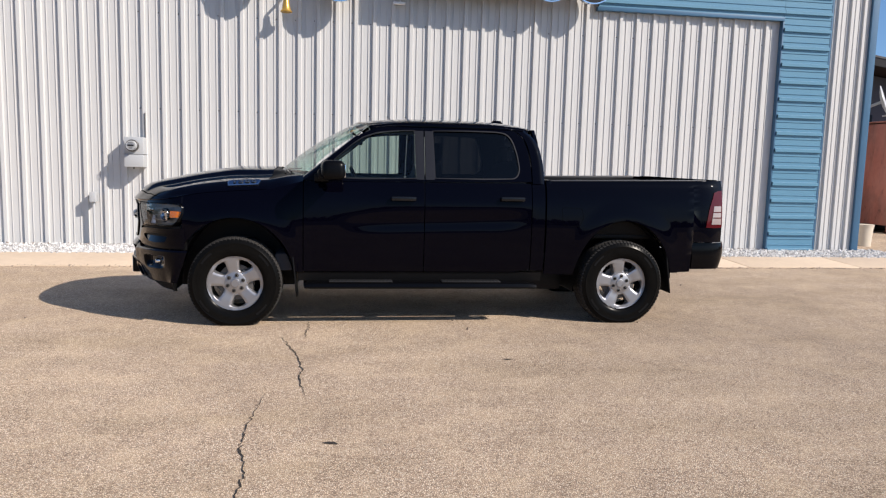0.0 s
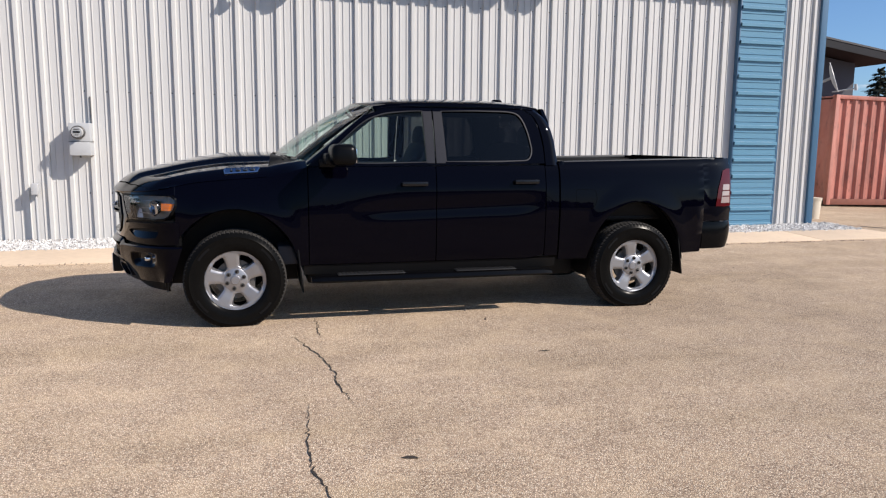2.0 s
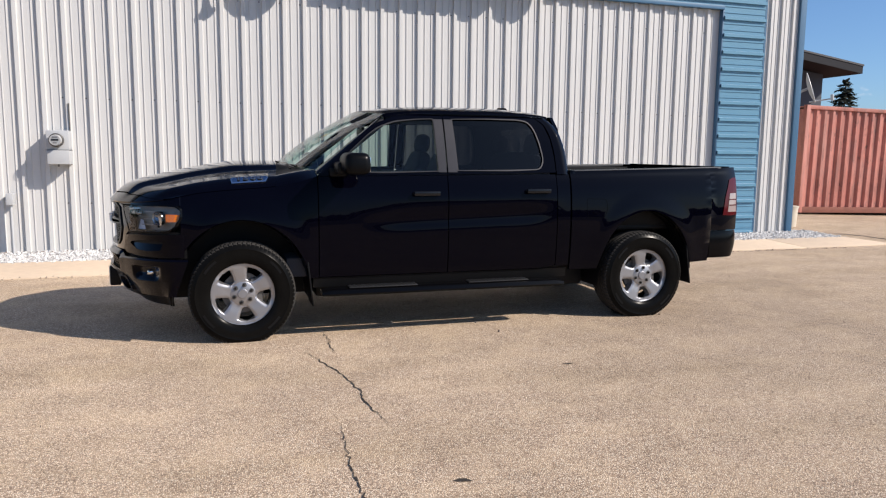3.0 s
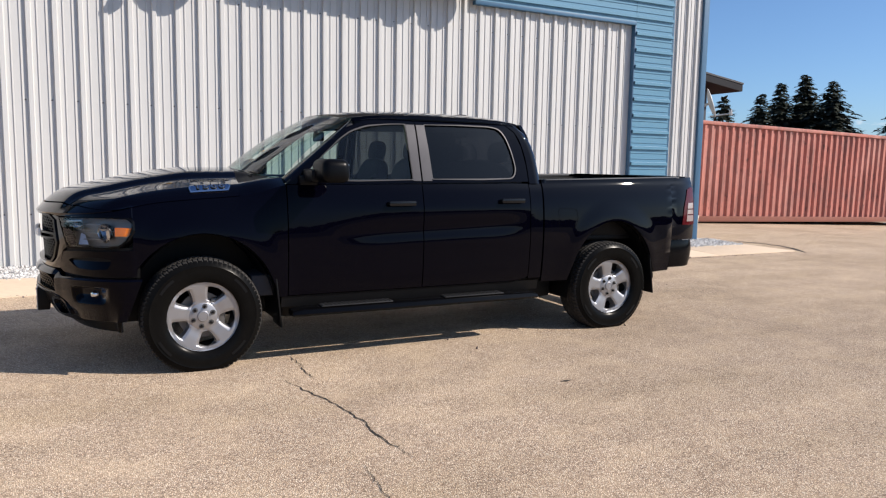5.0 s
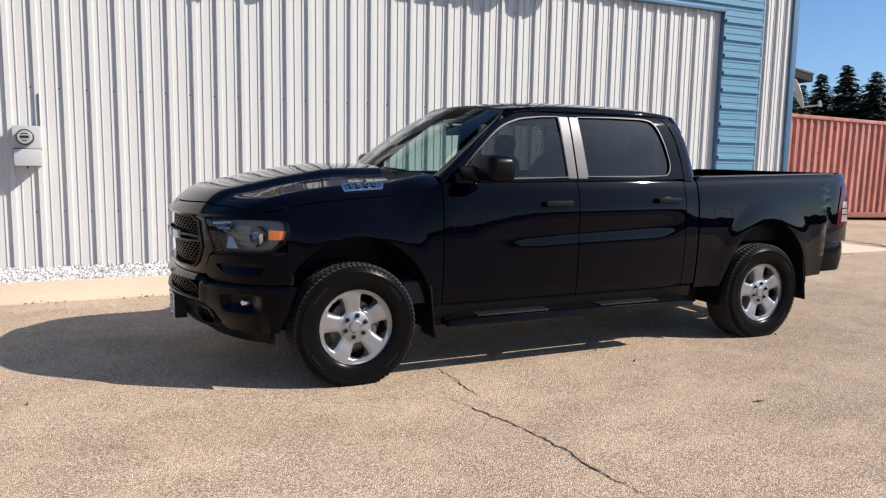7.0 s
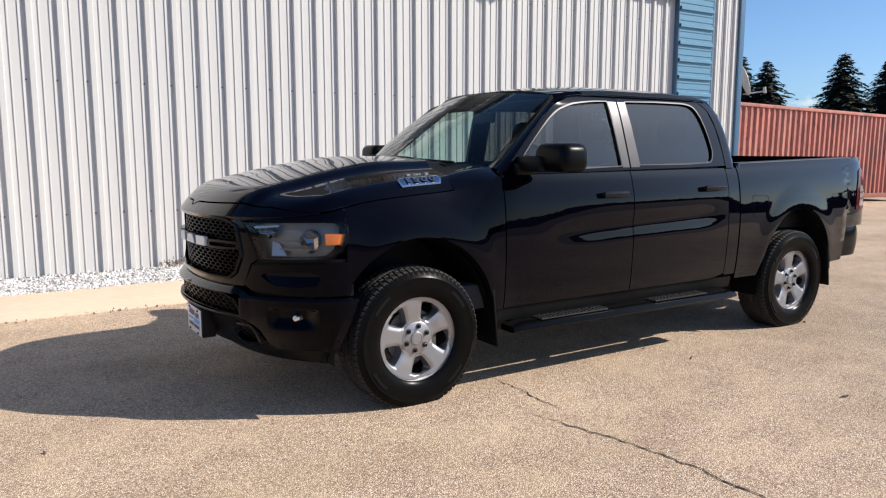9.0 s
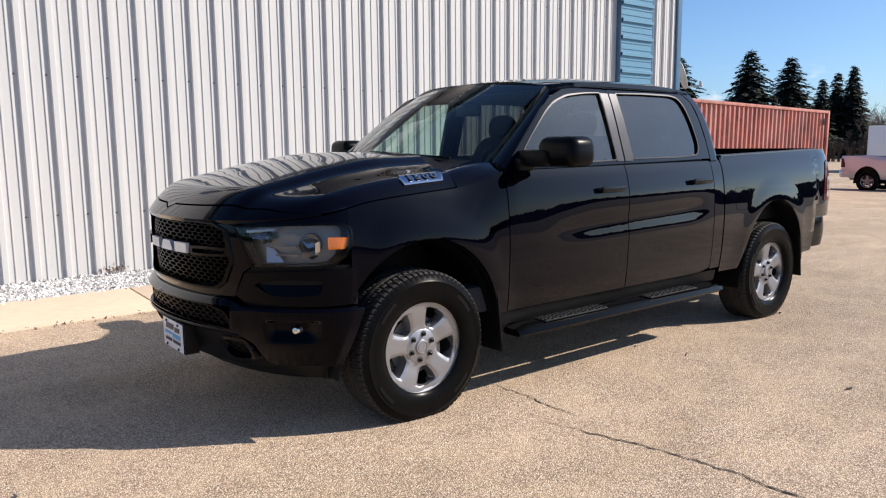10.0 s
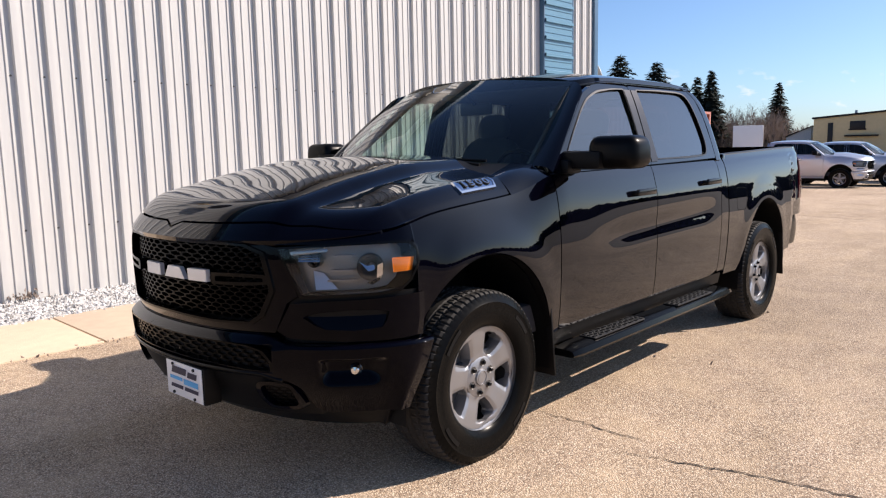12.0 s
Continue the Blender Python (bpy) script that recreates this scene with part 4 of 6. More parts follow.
for x0, x1, z0, z1 in ((2.75, 3.9, 3.0, 3.65), (9.5, 11.8, 3.2, 4.0), (1.1, 1.5, 0.0, 3.55), (14.0, 16.4, 3.4, 4.2)):
    bm = bmesh.new()
    box(bm, (x0, -0.06, z0), (x1, 0.05, z1), 0.02)
    win = part("window", bm, "dark", shop)
    bm = bmesh.new()
    box(bm, (x0 - 0.08, -0.10, z0 - 0.12), (x1 + 0.08, -0.0605, z0), 0.01)
    part("sill", bm, "soffit", win)
bm = bmesh.new()
box(bm, (2.4, -0.5, 2.35), (4.9, 0.0, 2.48), 0.03)
part("canopy", bm, "soffit", shop)
for xx in (3.0, 7.5, 12.0):
    bm = bmesh.new()
    tube(bm, (xx, 5.0, 3.9), (xx, 5.0, 4.7), 0.12, n=10)
    part("roof_vent", bm, "grey_metal", shop)

lean_to = thing("shed", (74.0, 27.6, fall(74, 27)), "small grey shed with a sloping roof beside the tan building", "shed", turn=-79)
bm = bmesh.new()
box(bm, (-1.0, 0, -0.3), (1.2, 5, 2.45), 0.02)
for v in bm.verts:
    if v.co.z > 1 and v.co.x > 0.5:
        v.co.z += 1.0
part("wall", bm, "grey_metal", lean_to)
bm = bmesh.new()
box(bm, (-1.1, -0.2, 2.452), (1.3, 5.2, 2.54), 0.02)
for v in bm.verts:
    if v.co.x > 0.5:
        v.co.z += 1.0
part("roof", bm, "soffit", lean_to)

# dry bits swept against the concrete edge and the wall foot
rnd = random.Random(17)
verts, faces = [], []
for k in range(900):
    x = rnd.uniform(-5.5, 9.5)
    y = 10.40 + rnd.gauss(0, 0.035) if k % 3 else 12.40 + rnd.gauss(0, 0.05)
    z = 0.003 if k % 3 else 0.066
    if k % 45 == 0:
        x, y, z = rnd.uniform(-5.0, 9.0), rnd.uniform(3.5, 10.3), 0.003
    r = rnd.uniform(0.004, 0.013)
    q = Euler((rnd.uniform(0, 6), rnd.uniform(0, 6), rnd.uniform(0, 6))).to_matrix()
    base = len(verts)
    verts += [Vector((x, y, z + r * 0.5)) + q @ Vector((o[0] * r * rnd.uniform(0.8, 2.2), o[1] * r, o[2] * r * 0.6)) for o in OCT]
    faces += [tuple(base + i for i in f) for f in OCF]
tagged(mesh_object("dry_debris", verts, faces, "twigs", None, "scattered dry bits of leaf and grit on the ground", False), category="debris", kind="stuff")


def leaf_clump(at, seed, size):
    """A drift of curled dead leaves against the wall."""
    rnd = random.Random(seed)
    verts, faces = [], []
    for k in range(60):
        c = Vector((rnd.gauss(0, size), rnd.uniform(-0.05, 0.02), abs(rnd.gauss(0, size * 0.35)) + 0.006))
        q = Euler((rnd.uniform(0, 6), rnd.uniform(0, 6), rnd.uniform(0, 6))).to_matrix()
        r = rnd.uniform(0.012, 0.03)
        base = len(verts)
        verts += [c + q @ Vector(p) * r for p in ((-1, 0, 0), (0, -0.5, 0.25), (1, 0, 0), (0, 0.5, 0.25), (0, 0, -0.04))]
        faces += [(base, base + 1, base + 2), (base, base + 2, base + 3), (base, base + 4, base + 1), (base + 1, base + 4, base + 2)]
    ob = mesh_object("leaf_clump", verts, faces, "twigs", None, "small drift of dry leaves against the wall foot", False)
    ob.matrix_basis = pose(*at)
    return tagged(ob, "small drift of dry leaves against the wall foot", "leaves", kind="stuff")


leaf_clump((-0.64, 12.42, 0.085), 4, 0.07)


# ---- pickup truck ----
# Own axes: x from the front hub to the rear, y from the centreline (the driver's side is negative), z up from the ground.
HUB, BASE, BELT = 0.39, 3.672, 1.34
NOSE = -0.45
SIDE = [(0.30, 0.945), (0.42, 0.968), (0.52, 0.988), (0.62, 1.002), (0.72, 1.011), (0.82, 1.016), (0.92, 1.017), (1.02, 1.013), (1.12, 1.005), (1.20, 0.995), (1.26, 0.983), (1.30, 0.972), (1.325, 0.962), (1.345, 0.950), (1.42, 0.930)]
HOOD_EDGE = [(-1.0, 1.112), (-0.8, 1.119), (-0.65, 1.132), (-0.541, 1.150), (-0.45, 1.172), (-0.32, 1.198), (-0.192, 1.213), (0.0, 1.228), (0.257, 1.247), (0.40, 1.275), (0.50, 1.303), (0.62, 1.338)]
FENDER_TOP = [(x, z - 0.005) for x, z in HOOD_EDGE]
CROWN = [(-1.05, 1.205), (-0.91, 1.252), (-0.80, 1.285), (-0.70, 1.312), (-0.63, 1.328), (-0.45, 1.368), (-0.26, 1.404), (0.0, 1.440), (0.25, 1.443), (0.45, 1.445), (0.62, 1.466)]
HOOD_RISE = [(0.0, 0.0), (0.03, 0.16), (0.08, 0.36), (0.10, 0.405), (0.13, 0.43), (0.325, 0.60), (0.35, 0.65), (0.405, 0.83), (0.44, 0.875), (0.60, 0.945), (0.80, 0.985), (1.0, 1.0)]


def arch(x, hub, a, b):
    d = (x - hub) / a
    return HUB + b * math.sqrt(max(0.0, 1 - d * d)) if abs(d) < 1 else 0.0


def side_w(x, z):
    """Half width of the body at a station and a height, with flares round the wheel openings."""
    # the bed's side stands a little higher than the doors
    if x > 2.87 and z > 1.1:
        z = 1.1 + (z - 1.1) * 0.24 / (0.274 + 0.022 * (x - 2.88))
        z += 0.030 * min(1.0, max(0.0, (z - 1.12) / 0.15))
    w = smooth_at(z, SIDE)
    for hub, a, b in ((0.0, 0.54, 0.60), (BASE, 0.50, 0.62)):
        q = math.hypot((x - hub) / a, (z - HUB) / b)
        if z > HUB - 0.1:
            t = min(1.0, max(0.0, (1.34 - q) / 0.32))
            c = min(1.0, max(0.0, (x + 0.45) / 0.25))
            w += 0.011 * t * t * (3 - 2 * t) * c * c * (3 - 2 * c)
    # the front fender rounds off more towards the hood
    if x < 0.7 and z > 0.95:
        t = min(1.0, (0.7 - x) / 0.5)
        w -= 0.50 * (z - 0.95) ** 2 * t * t * (3 - 2 * t)
    # a long shallow hollow low on the doors
    if 0.55 < x < 3.2:
        t = math.sin(math.pi * min(1, max(0, (x - 0.55) / 2.6))) * math.exp(-((z - 0.76) / 0.12) ** 2)
        w -= 0.006 * t
        c = min(1.0, max(0.0, (x - 0.8) / 0.6)) * min(1.0, max(0.0, (2.78 - x) / 0.4))
        # the doors stand upright up to the handles and roll in above them
        c2 = min(1.0, max(0.0, (x - 0.7) / 0.9)) * min(1.0, max(0.0, (2.9 - x) / 0.25))
        w += 0.0052 * c2 * c2 * (3 - 2 * c2) * math.exp(-(((z - 1.15) / 0.066) ** 2))
        w -= 0.0145 * c * c * (3 - 2 * c) * math.exp(-(((z - 0.965 - 0.03 * (x - 1.7)) / 0.062) ** 2))
    if x > 4.42:
        t = (x - 4.42) / 0.27
        w -= 0.036 * t**3
    if x < 0:
        t = min(1.0, -x / 0.45)
        w -= 0.018 * t * t
    return w


LEAN = [(0.25, 0.16), (0.33, 0.07), (0.42, 0.02), (0.50, -0.01), (0.60, -0.025), (0.70, -0.03), (0.75, -0.035), (0.85, -0.04), (1.0, -0.045), (1.10, -0.04), (1.16, -0.02), (1.2, 0.02)]
WRAP = [(0.0, 0.0), (0.05, 0.058), (0.1, 0.115), (0.2, 0.208), (0.3, 0.298), (0.4, 0.388), (0.5, 0.476), (0.6, 0.564), (0.7, 0.655), (0.8, 0.75), (0.9, 0.852), (0.97, 0.937), (1.0, 1.0)]


def front(a, z, off=0.0):
    """A point of the front end: a from -1 (driver's side) over 0 (centre) to 1."""
    phi = (1 - smooth_at(min(1.0, abs(a)), WRAP)) * math.pi / 2
    length = 0.535 - smooth_at(z, LEAN) + off
    w = side_w(NOSE, z) + off
    x = NOSE - length * max(0.0, math.sin(phi)) ** 1.25
    y = w * max(0.0, math.cos(phi)) ** 0.9
    return Vector((x, math.copysign(y, a), z))


def ease(n, p=0.5):
    return [0.5 - 0.5 * math.cos(math.pi * k / n) for k in range(n + 1)]


def side_panel(name, s, x0, x1, low, top, nu, nv, mat, parent, label="", us=None, off=0.0, rim=0.03):
    def f(u, v):
        x = x0 + (x1 - x0) * u
        z = low(x) + (top(x) - low(x)) * v
        return (x, s * (side_w(x, z) + off), z)

    return patch(name, f, nu, nv, mat, parent, label, (0, -s * rim, 0), us)


def glass_w(z):
    """Half width of the cab above the belt."""
    return smooth_at(z, [(1.30, 0.972), (1.34, 0.962), (1.50, 0.912), (1.66, 0.860), (1.80, 0.806), (1.85, 0.778), (1.89, 0.735)])


def bent(points, per=6):
    """A closed smooth-cornered outline through key points, with as many points for each list of equal length."""
    return spread(points, per)


def hexes(name, outline, lift, cell, bar, depth, parent, label=""):
    """A honeycomb of thin bars inside an outline of (a, b) points, laid on by lift."""
    poly = outline

    def inside(x, y):
        c = False
        for (x0, y0), (x1, y1) in zip(poly, poly[1:] + poly[:1]):
            if (y0 > y) != (y1 > y) and x < (x1 - x0) * (y - y0) / (y1 - y0) + x0:
                c = not c
        return c

    xs, ys = [p[0] for p in poly], [p[1] for p in poly]
    verts, faces = [], []
    sx, sy = cell
    rows = int((max(ys) - min(ys)) / (sy * 0.75)) + 2
    cols = int((max(xs) - min(xs)) / sx) + 2
    for r in range(rows):
        for c in range(cols):
            cx, cy = min(xs) + (c + 0.5 * (r % 2)) * sx, min(ys) + r * sy * 0.75
            if not inside(cx, cy):
                continue
            base = len(verts)
            for scale, d in ((1.0, 0.0), (1.0 - bar, 0.0), (1.0 - bar * 1.2, depth)):
                for k in range(6):
                    t = math.radians(60 * k + 30)
                    p = Vector(lift(cx + sx * 0.577 * scale * math.cos(t), cy + sy * 0.5 * scale * math.sin(t)))
                    verts.append(p + Vector((d, 0, 0)))
            for ring in (0, 6):
                for k in range(6):
                    faces.append((base + ring + k, base + ring + (k + 1) % 6, base + ring + 6 + (k + 1) % 6, base + ring + 6 + k))
    return mesh_object(name, verts, faces, "mesh_black", parent, label, False)


def build_wheel(truck, x, s, steer=0.0, detail=True):
    """A wheel: hub and brake, tyre with blocks, five-spoke rim, cap and nuts. It stands with its outer face at -y for s = -1."""
    yc = s * 0.865
    bm = bmesh.new()
    lathe(bm, [(0.0, -0.03), (0.165, -0.03), (0.165, 0.0), (0.07, 0.01), (0.07, 0.12), (0.0, 0.12)], 32)
    wheel = part("wheel", bm, "steel", truck)
    wheel.matrix_basis = pose(x, yc, HUB, 0, 0, steer) @ (Matrix.Identity(4) if s < 0 else pose(0, 0, 0, 0, 0, 180))
    # tyre, its outer side at negative y
    R, W = 0.405, 0.137
    prof = [(0.232, -0.115), (0.245, -0.128), (0.275, -0.139), (0.315, -0.143), (0.345, -0.140), (0.352, -0.1425), (0.360, -0.138), (0.378, -0.130)]
    tread = [(0.391, -0.126), (0.400, -0.116), (0.405, -0.088), (0.405, -0.076), (0.397, -0.072), (0.397, -0.064), (0.405, -0.060), (0.406, -0.030), (0.398, -0.026), (0.398, -0.018), (0.406, -0.014)]
    half = prof + tread
    full = half + [(r, -y) for r, y in reversed(half)]
    n = 360 if detail else 40
    verts, faces = [], []
    for k in range(n):
        a = 2 * math.pi * k / n
        for r, y in full:
            if detail and r > 0.39:
                row = int((y + 0.13) / 0.045)
                if (k + row * 2) % 5 == 0 and abs(y) > 0.02:
                    r = r - 0.010
                elif (k + row * 3) % 5 == 2 and abs(y) < 0.09:
                    r = r - 0.003
            r = 0.249 + (r - 0.232) * 0.985
            zz = r * math.sin(a)
            # the tyre flattens where it bears on the ground
            if zz < -HUB:
                zz = -HUB
            verts.append((r * math.cos(a), y, zz))
    m = len(full)
    faces = [(k * m + j, ((k + 1) % n) * m + j, ((k + 1) % n) * m + j + 1, k * m + j + 1) for k in range(n) for j in range(m - 1)]
    lo, hi = len(prof), m - len(prof) - 1
    band = [f for k, f in enumerate(faces) if lo <= k % (m - 1) < hi]
    mesh_object("tyre", verts, [f for k, f in enumerate(faces) if not lo <= k % (m - 1) < hi], "rubber", wheel, "black all-season tyre with glossy sidewall", True, 28)
    used = sorted({v for f in band for v in f})
    where = {v: k for k, v in enumerate(used)}
    mesh_object("tread", [verts[v] for v in used], [tuple(where[v] for v in f) for f in band], "tread", wheel, "dusty blocky tread", True, 28)
    if detail:
        for a0 in (0.5, 2.2, 3.6, 5.3):
            verts, faces = [], []
            for q in range(12):
                a = a0 + q * 0.035
                verts += [(rr * math.cos(a), -0.1445, rr * math.sin(a)) for rr in (0.330, 0.349)]
            faces = [(2 * q, 2 * q + 1, 2 * q + 3, 2 * q + 2) for q in range(11)]
            mesh_object("side_mark", verts, faces, "plastic", wheel, "", False)
    # rim barrel
    bm = bmesh.new()
    lathe(bm, [(0.232, -0.112), (0.243, -0.116), (0.243, -0.106), (0.226, -0.098)], 64)
    rim = part("rim", bm, "alloy", wheel, "silver five-spoke alloy rim")
    # inner barrel, its shade behind the spokes put into the material's colour
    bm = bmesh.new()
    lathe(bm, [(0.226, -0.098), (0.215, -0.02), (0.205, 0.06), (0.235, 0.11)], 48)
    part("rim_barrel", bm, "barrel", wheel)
    if not detail:
        bm = bmesh.new()
        for k in range(5):
            box(bm, (-0.035, -0.10, 0.0), (0.035, -0.07, 0.225), 0.006, turn=Matrix.Rotation(2 * math.pi * k / 5, 4, "Y"))
        part("spokes", bm, "alloy", wheel)
        return wheel
    for k in range(5):
        c = math.radians(90 + 72 * k + 8)

        def spoke(u, v, c=c):
            r = 0.084 + (0.229 - 0.084) * u
            half = smooth_at(r, [(0.084, 0.64), (0.104, 0.63), (0.112, 0.49), (0.130, 0.42), (0.160, 0.368), (0.194, 0.350), (0.203, 0.385), (0.209, 0.62), (0.229, 0.64)])
            t = 2 * v - 1
            a = c + half * t
            face = smooth_at(r, [(0.06, -0.090), (0.10, -0.090), (0.16, -0.098), (0.229, -0.104)])
            edge = abs(t)
            drop = 0.0 if edge < 0.60 else 0.007 * (edge - 0.60) / 0.28 if edge < 0.88 else 0.007 + 0.040 * (edge - 0.88) / 0.12
            if r > 0.206:
                drop = min(drop, 0.007)
            if r < 0.106:
                drop = min(drop, 0.006)
            return (r * math.cos(a), face + drop, r * math.sin(a))

        patch("spoke", spoke, 0, 0, "alloy", wheel, "", (0, 0.028, 0), [(q - 0.084) / 0.145 for q in (0.084, 0.095, 0.1045, 0.107, 0.111, 0.116, 0.124, 0.134, 0.146, 0.160, 0.175, 0.188, 0.196, 0.201, 0.2045, 0.2065, 0.210, 0.218, 0.2295)], [0, 0.02, 0.04, 0.06, 0.13, 0.199, 0.201, 0.35, 0.5, 0.65, 0.799, 0.801, 0.87, 0.94, 0.96, 0.98, 1.0], 22)
    bm = bmesh.new()
    lathe(bm, [(0.0, -0.093), (0.086, -0.093), (0.094, -0.088), (0.098, -0.05)], 40)
    part("hub_face", bm, "alloy", wheel)
    bm = bmesh.new()
    lathe(bm, [(0.0, -0.101), (0.024, -0.101), (0.0245, -0.0995), (0.030, -0.0995), (0.0305, -0.102), (0.036, -0.100), (0.039, -0.090)], 32)
    part("centre_cap", bm, "alloy", wheel)
    nut = None
    for k in range(6):
        a = math.radians(60 * k + 20)
        if nut is None:
            bm = bmesh.new()
            lathe(bm, [(0.0, -0.112), (0.006, -0.112), (0.0095, -0.108), (0.0105, -0.088)], 6)
            nut = ob = part("wheel_nut", bm, "handle", wheel)
        else:
            ob = nut.copy()
            scene.collection.objects.link(ob)
        ob.matrix_basis = pose(0.067 * math.cos(a), 0, 0.067 * math.sin(a))
        bm = bmesh.new()
        lathe(bm, [(0.0, -0.0936), (0.0145, -0.0936), (0.0165, -0.0952), (0.0175, -0.0935)], 18)
        seat = part("nut_seat", bm, "steel", wheel)
        seat.matrix_basis = ob.matrix_basis.copy()
    # the rim's parts are drawn out to the tyre's bead
    for ob in list(wheel.children):
        if not ob.name.startswith(("tyre", "tread", "side_mark")):
            ob.matrix_basis = Matrix.Diagonal((1.07, 1.0, 1.07, 1.0)) @ ob.matrix_basis
    # caliper behind the spokes
    bm = bmesh.new()
    box(bm, (0.06, -0.06, -0.12), (0.16, 0.02, 0.12), 0.02)
    part("caliper", bm, "steel", wheel)
    return wheel


def cushion(bm, centre, size, squareness=3.2, lean=0.0, rows=14, cols=20):
    """A plump cushion: a superellipsoid, leaned back about its foot."""
    def sp(v, e):
        return math.copysign(abs(v) ** e, v)
    e = 2.0 / squareness
    m = Matrix.Translation(centre) @ Matrix.Rotation(lean, 4, "Y")
    rings = []
    for i in range(rows + 1):
        f = -math.pi / 2 + math.pi * i / rows
        ring = []
        for j in range(cols):
            q = 2 * math.pi * j / cols
            ring.append(bm.verts.new(m @ Vector((size[0] / 2 * sp(math.cos(f), e) * sp(math.cos(q), e), size[1] / 2 * sp(math.cos(f), e) * sp(math.sin(q), e), size[2] / 2 * sp(math.sin(f), e)))))
        rings.append(ring)
    for p, q in zip(rings, rings[1:]):
        for j in range(cols):
            bm.faces.new((p[j], p[(j + 1) % cols], q[(j + 1) % cols], q[j]))


def build_seat(truck, x, y, w, rear=False):
    bm = bmesh.new()
    cushion(bm, (x + 0.01, y, 0.88), (0.54, w, 0.22))
    seat = part("seat", bm, "cloth", truck, "dark cloth seat")
    bm = bmesh.new()
    cushion(bm, (x + 0.345, y, 1.22), (0.19, w, 0.66), 3.4, radians(14))
    for side in (-1, 1):
        cushion(bm, (x + 0.305, y + side * (w / 2 - 0.05), 1.16), (0.20, 0.11, 0.50), 2.6, radians(14))
    part("backrest", bm, "cloth", seat)
    for dy in ((0.0,) if not rear else (-w * 0.3, w * 0.3)):
        bm = bmesh.new()
        cushion(bm, (x + 0.43, y + dy, 1.615), (0.125, 0.275, 0.20), 2.8, radians(10))
        tube(bm, (x + 0.40, y + dy - 0.05, 1.45), (x + 0.425, y + dy - 0.05, 1.56), 0.008)
        tube(bm, (x + 0.40, y + dy + 0.05, 1.45), (x + 0.425, y + dy + 0.05, 1.56), 0.008)
        part("headrest", bm, "cloth", seat)
    return seat


WS_BASE = lambda u: Vector((0.34 + 0.26 * u * u, 0.83 * u, 1.40 - 0.03 * u * u))  # noqa: E731
WS_TOP = lambda u: Vector((1.09 + 0.12 * u * u, 0.70 * u, 1.895 - 0.045 * u * u))  # noqa: E731


def hood_w(x):
    return side_w(max(x, NOSE), smooth_at(x, HOOD_EDGE)) - 0.012


def hood_at(x, q, near):
    """A point of the hood: station, share of its half width, and nearness to its front edge (0 at the edge)."""
    e = smooth_at(x, HOOD_EDGE)
    a = abs(q)
    full = e + (smooth_at(x, CROWN) - e) * smooth_at(1 - a, HOOD_RISE)
    edge = e + 0.004
    k = 1 - (1 - min(1.0, near / 0.20)) ** 2.4
    return Vector((x, hood_w(x) * q, edge + (full - edge) * k if x < 0.2 else full))


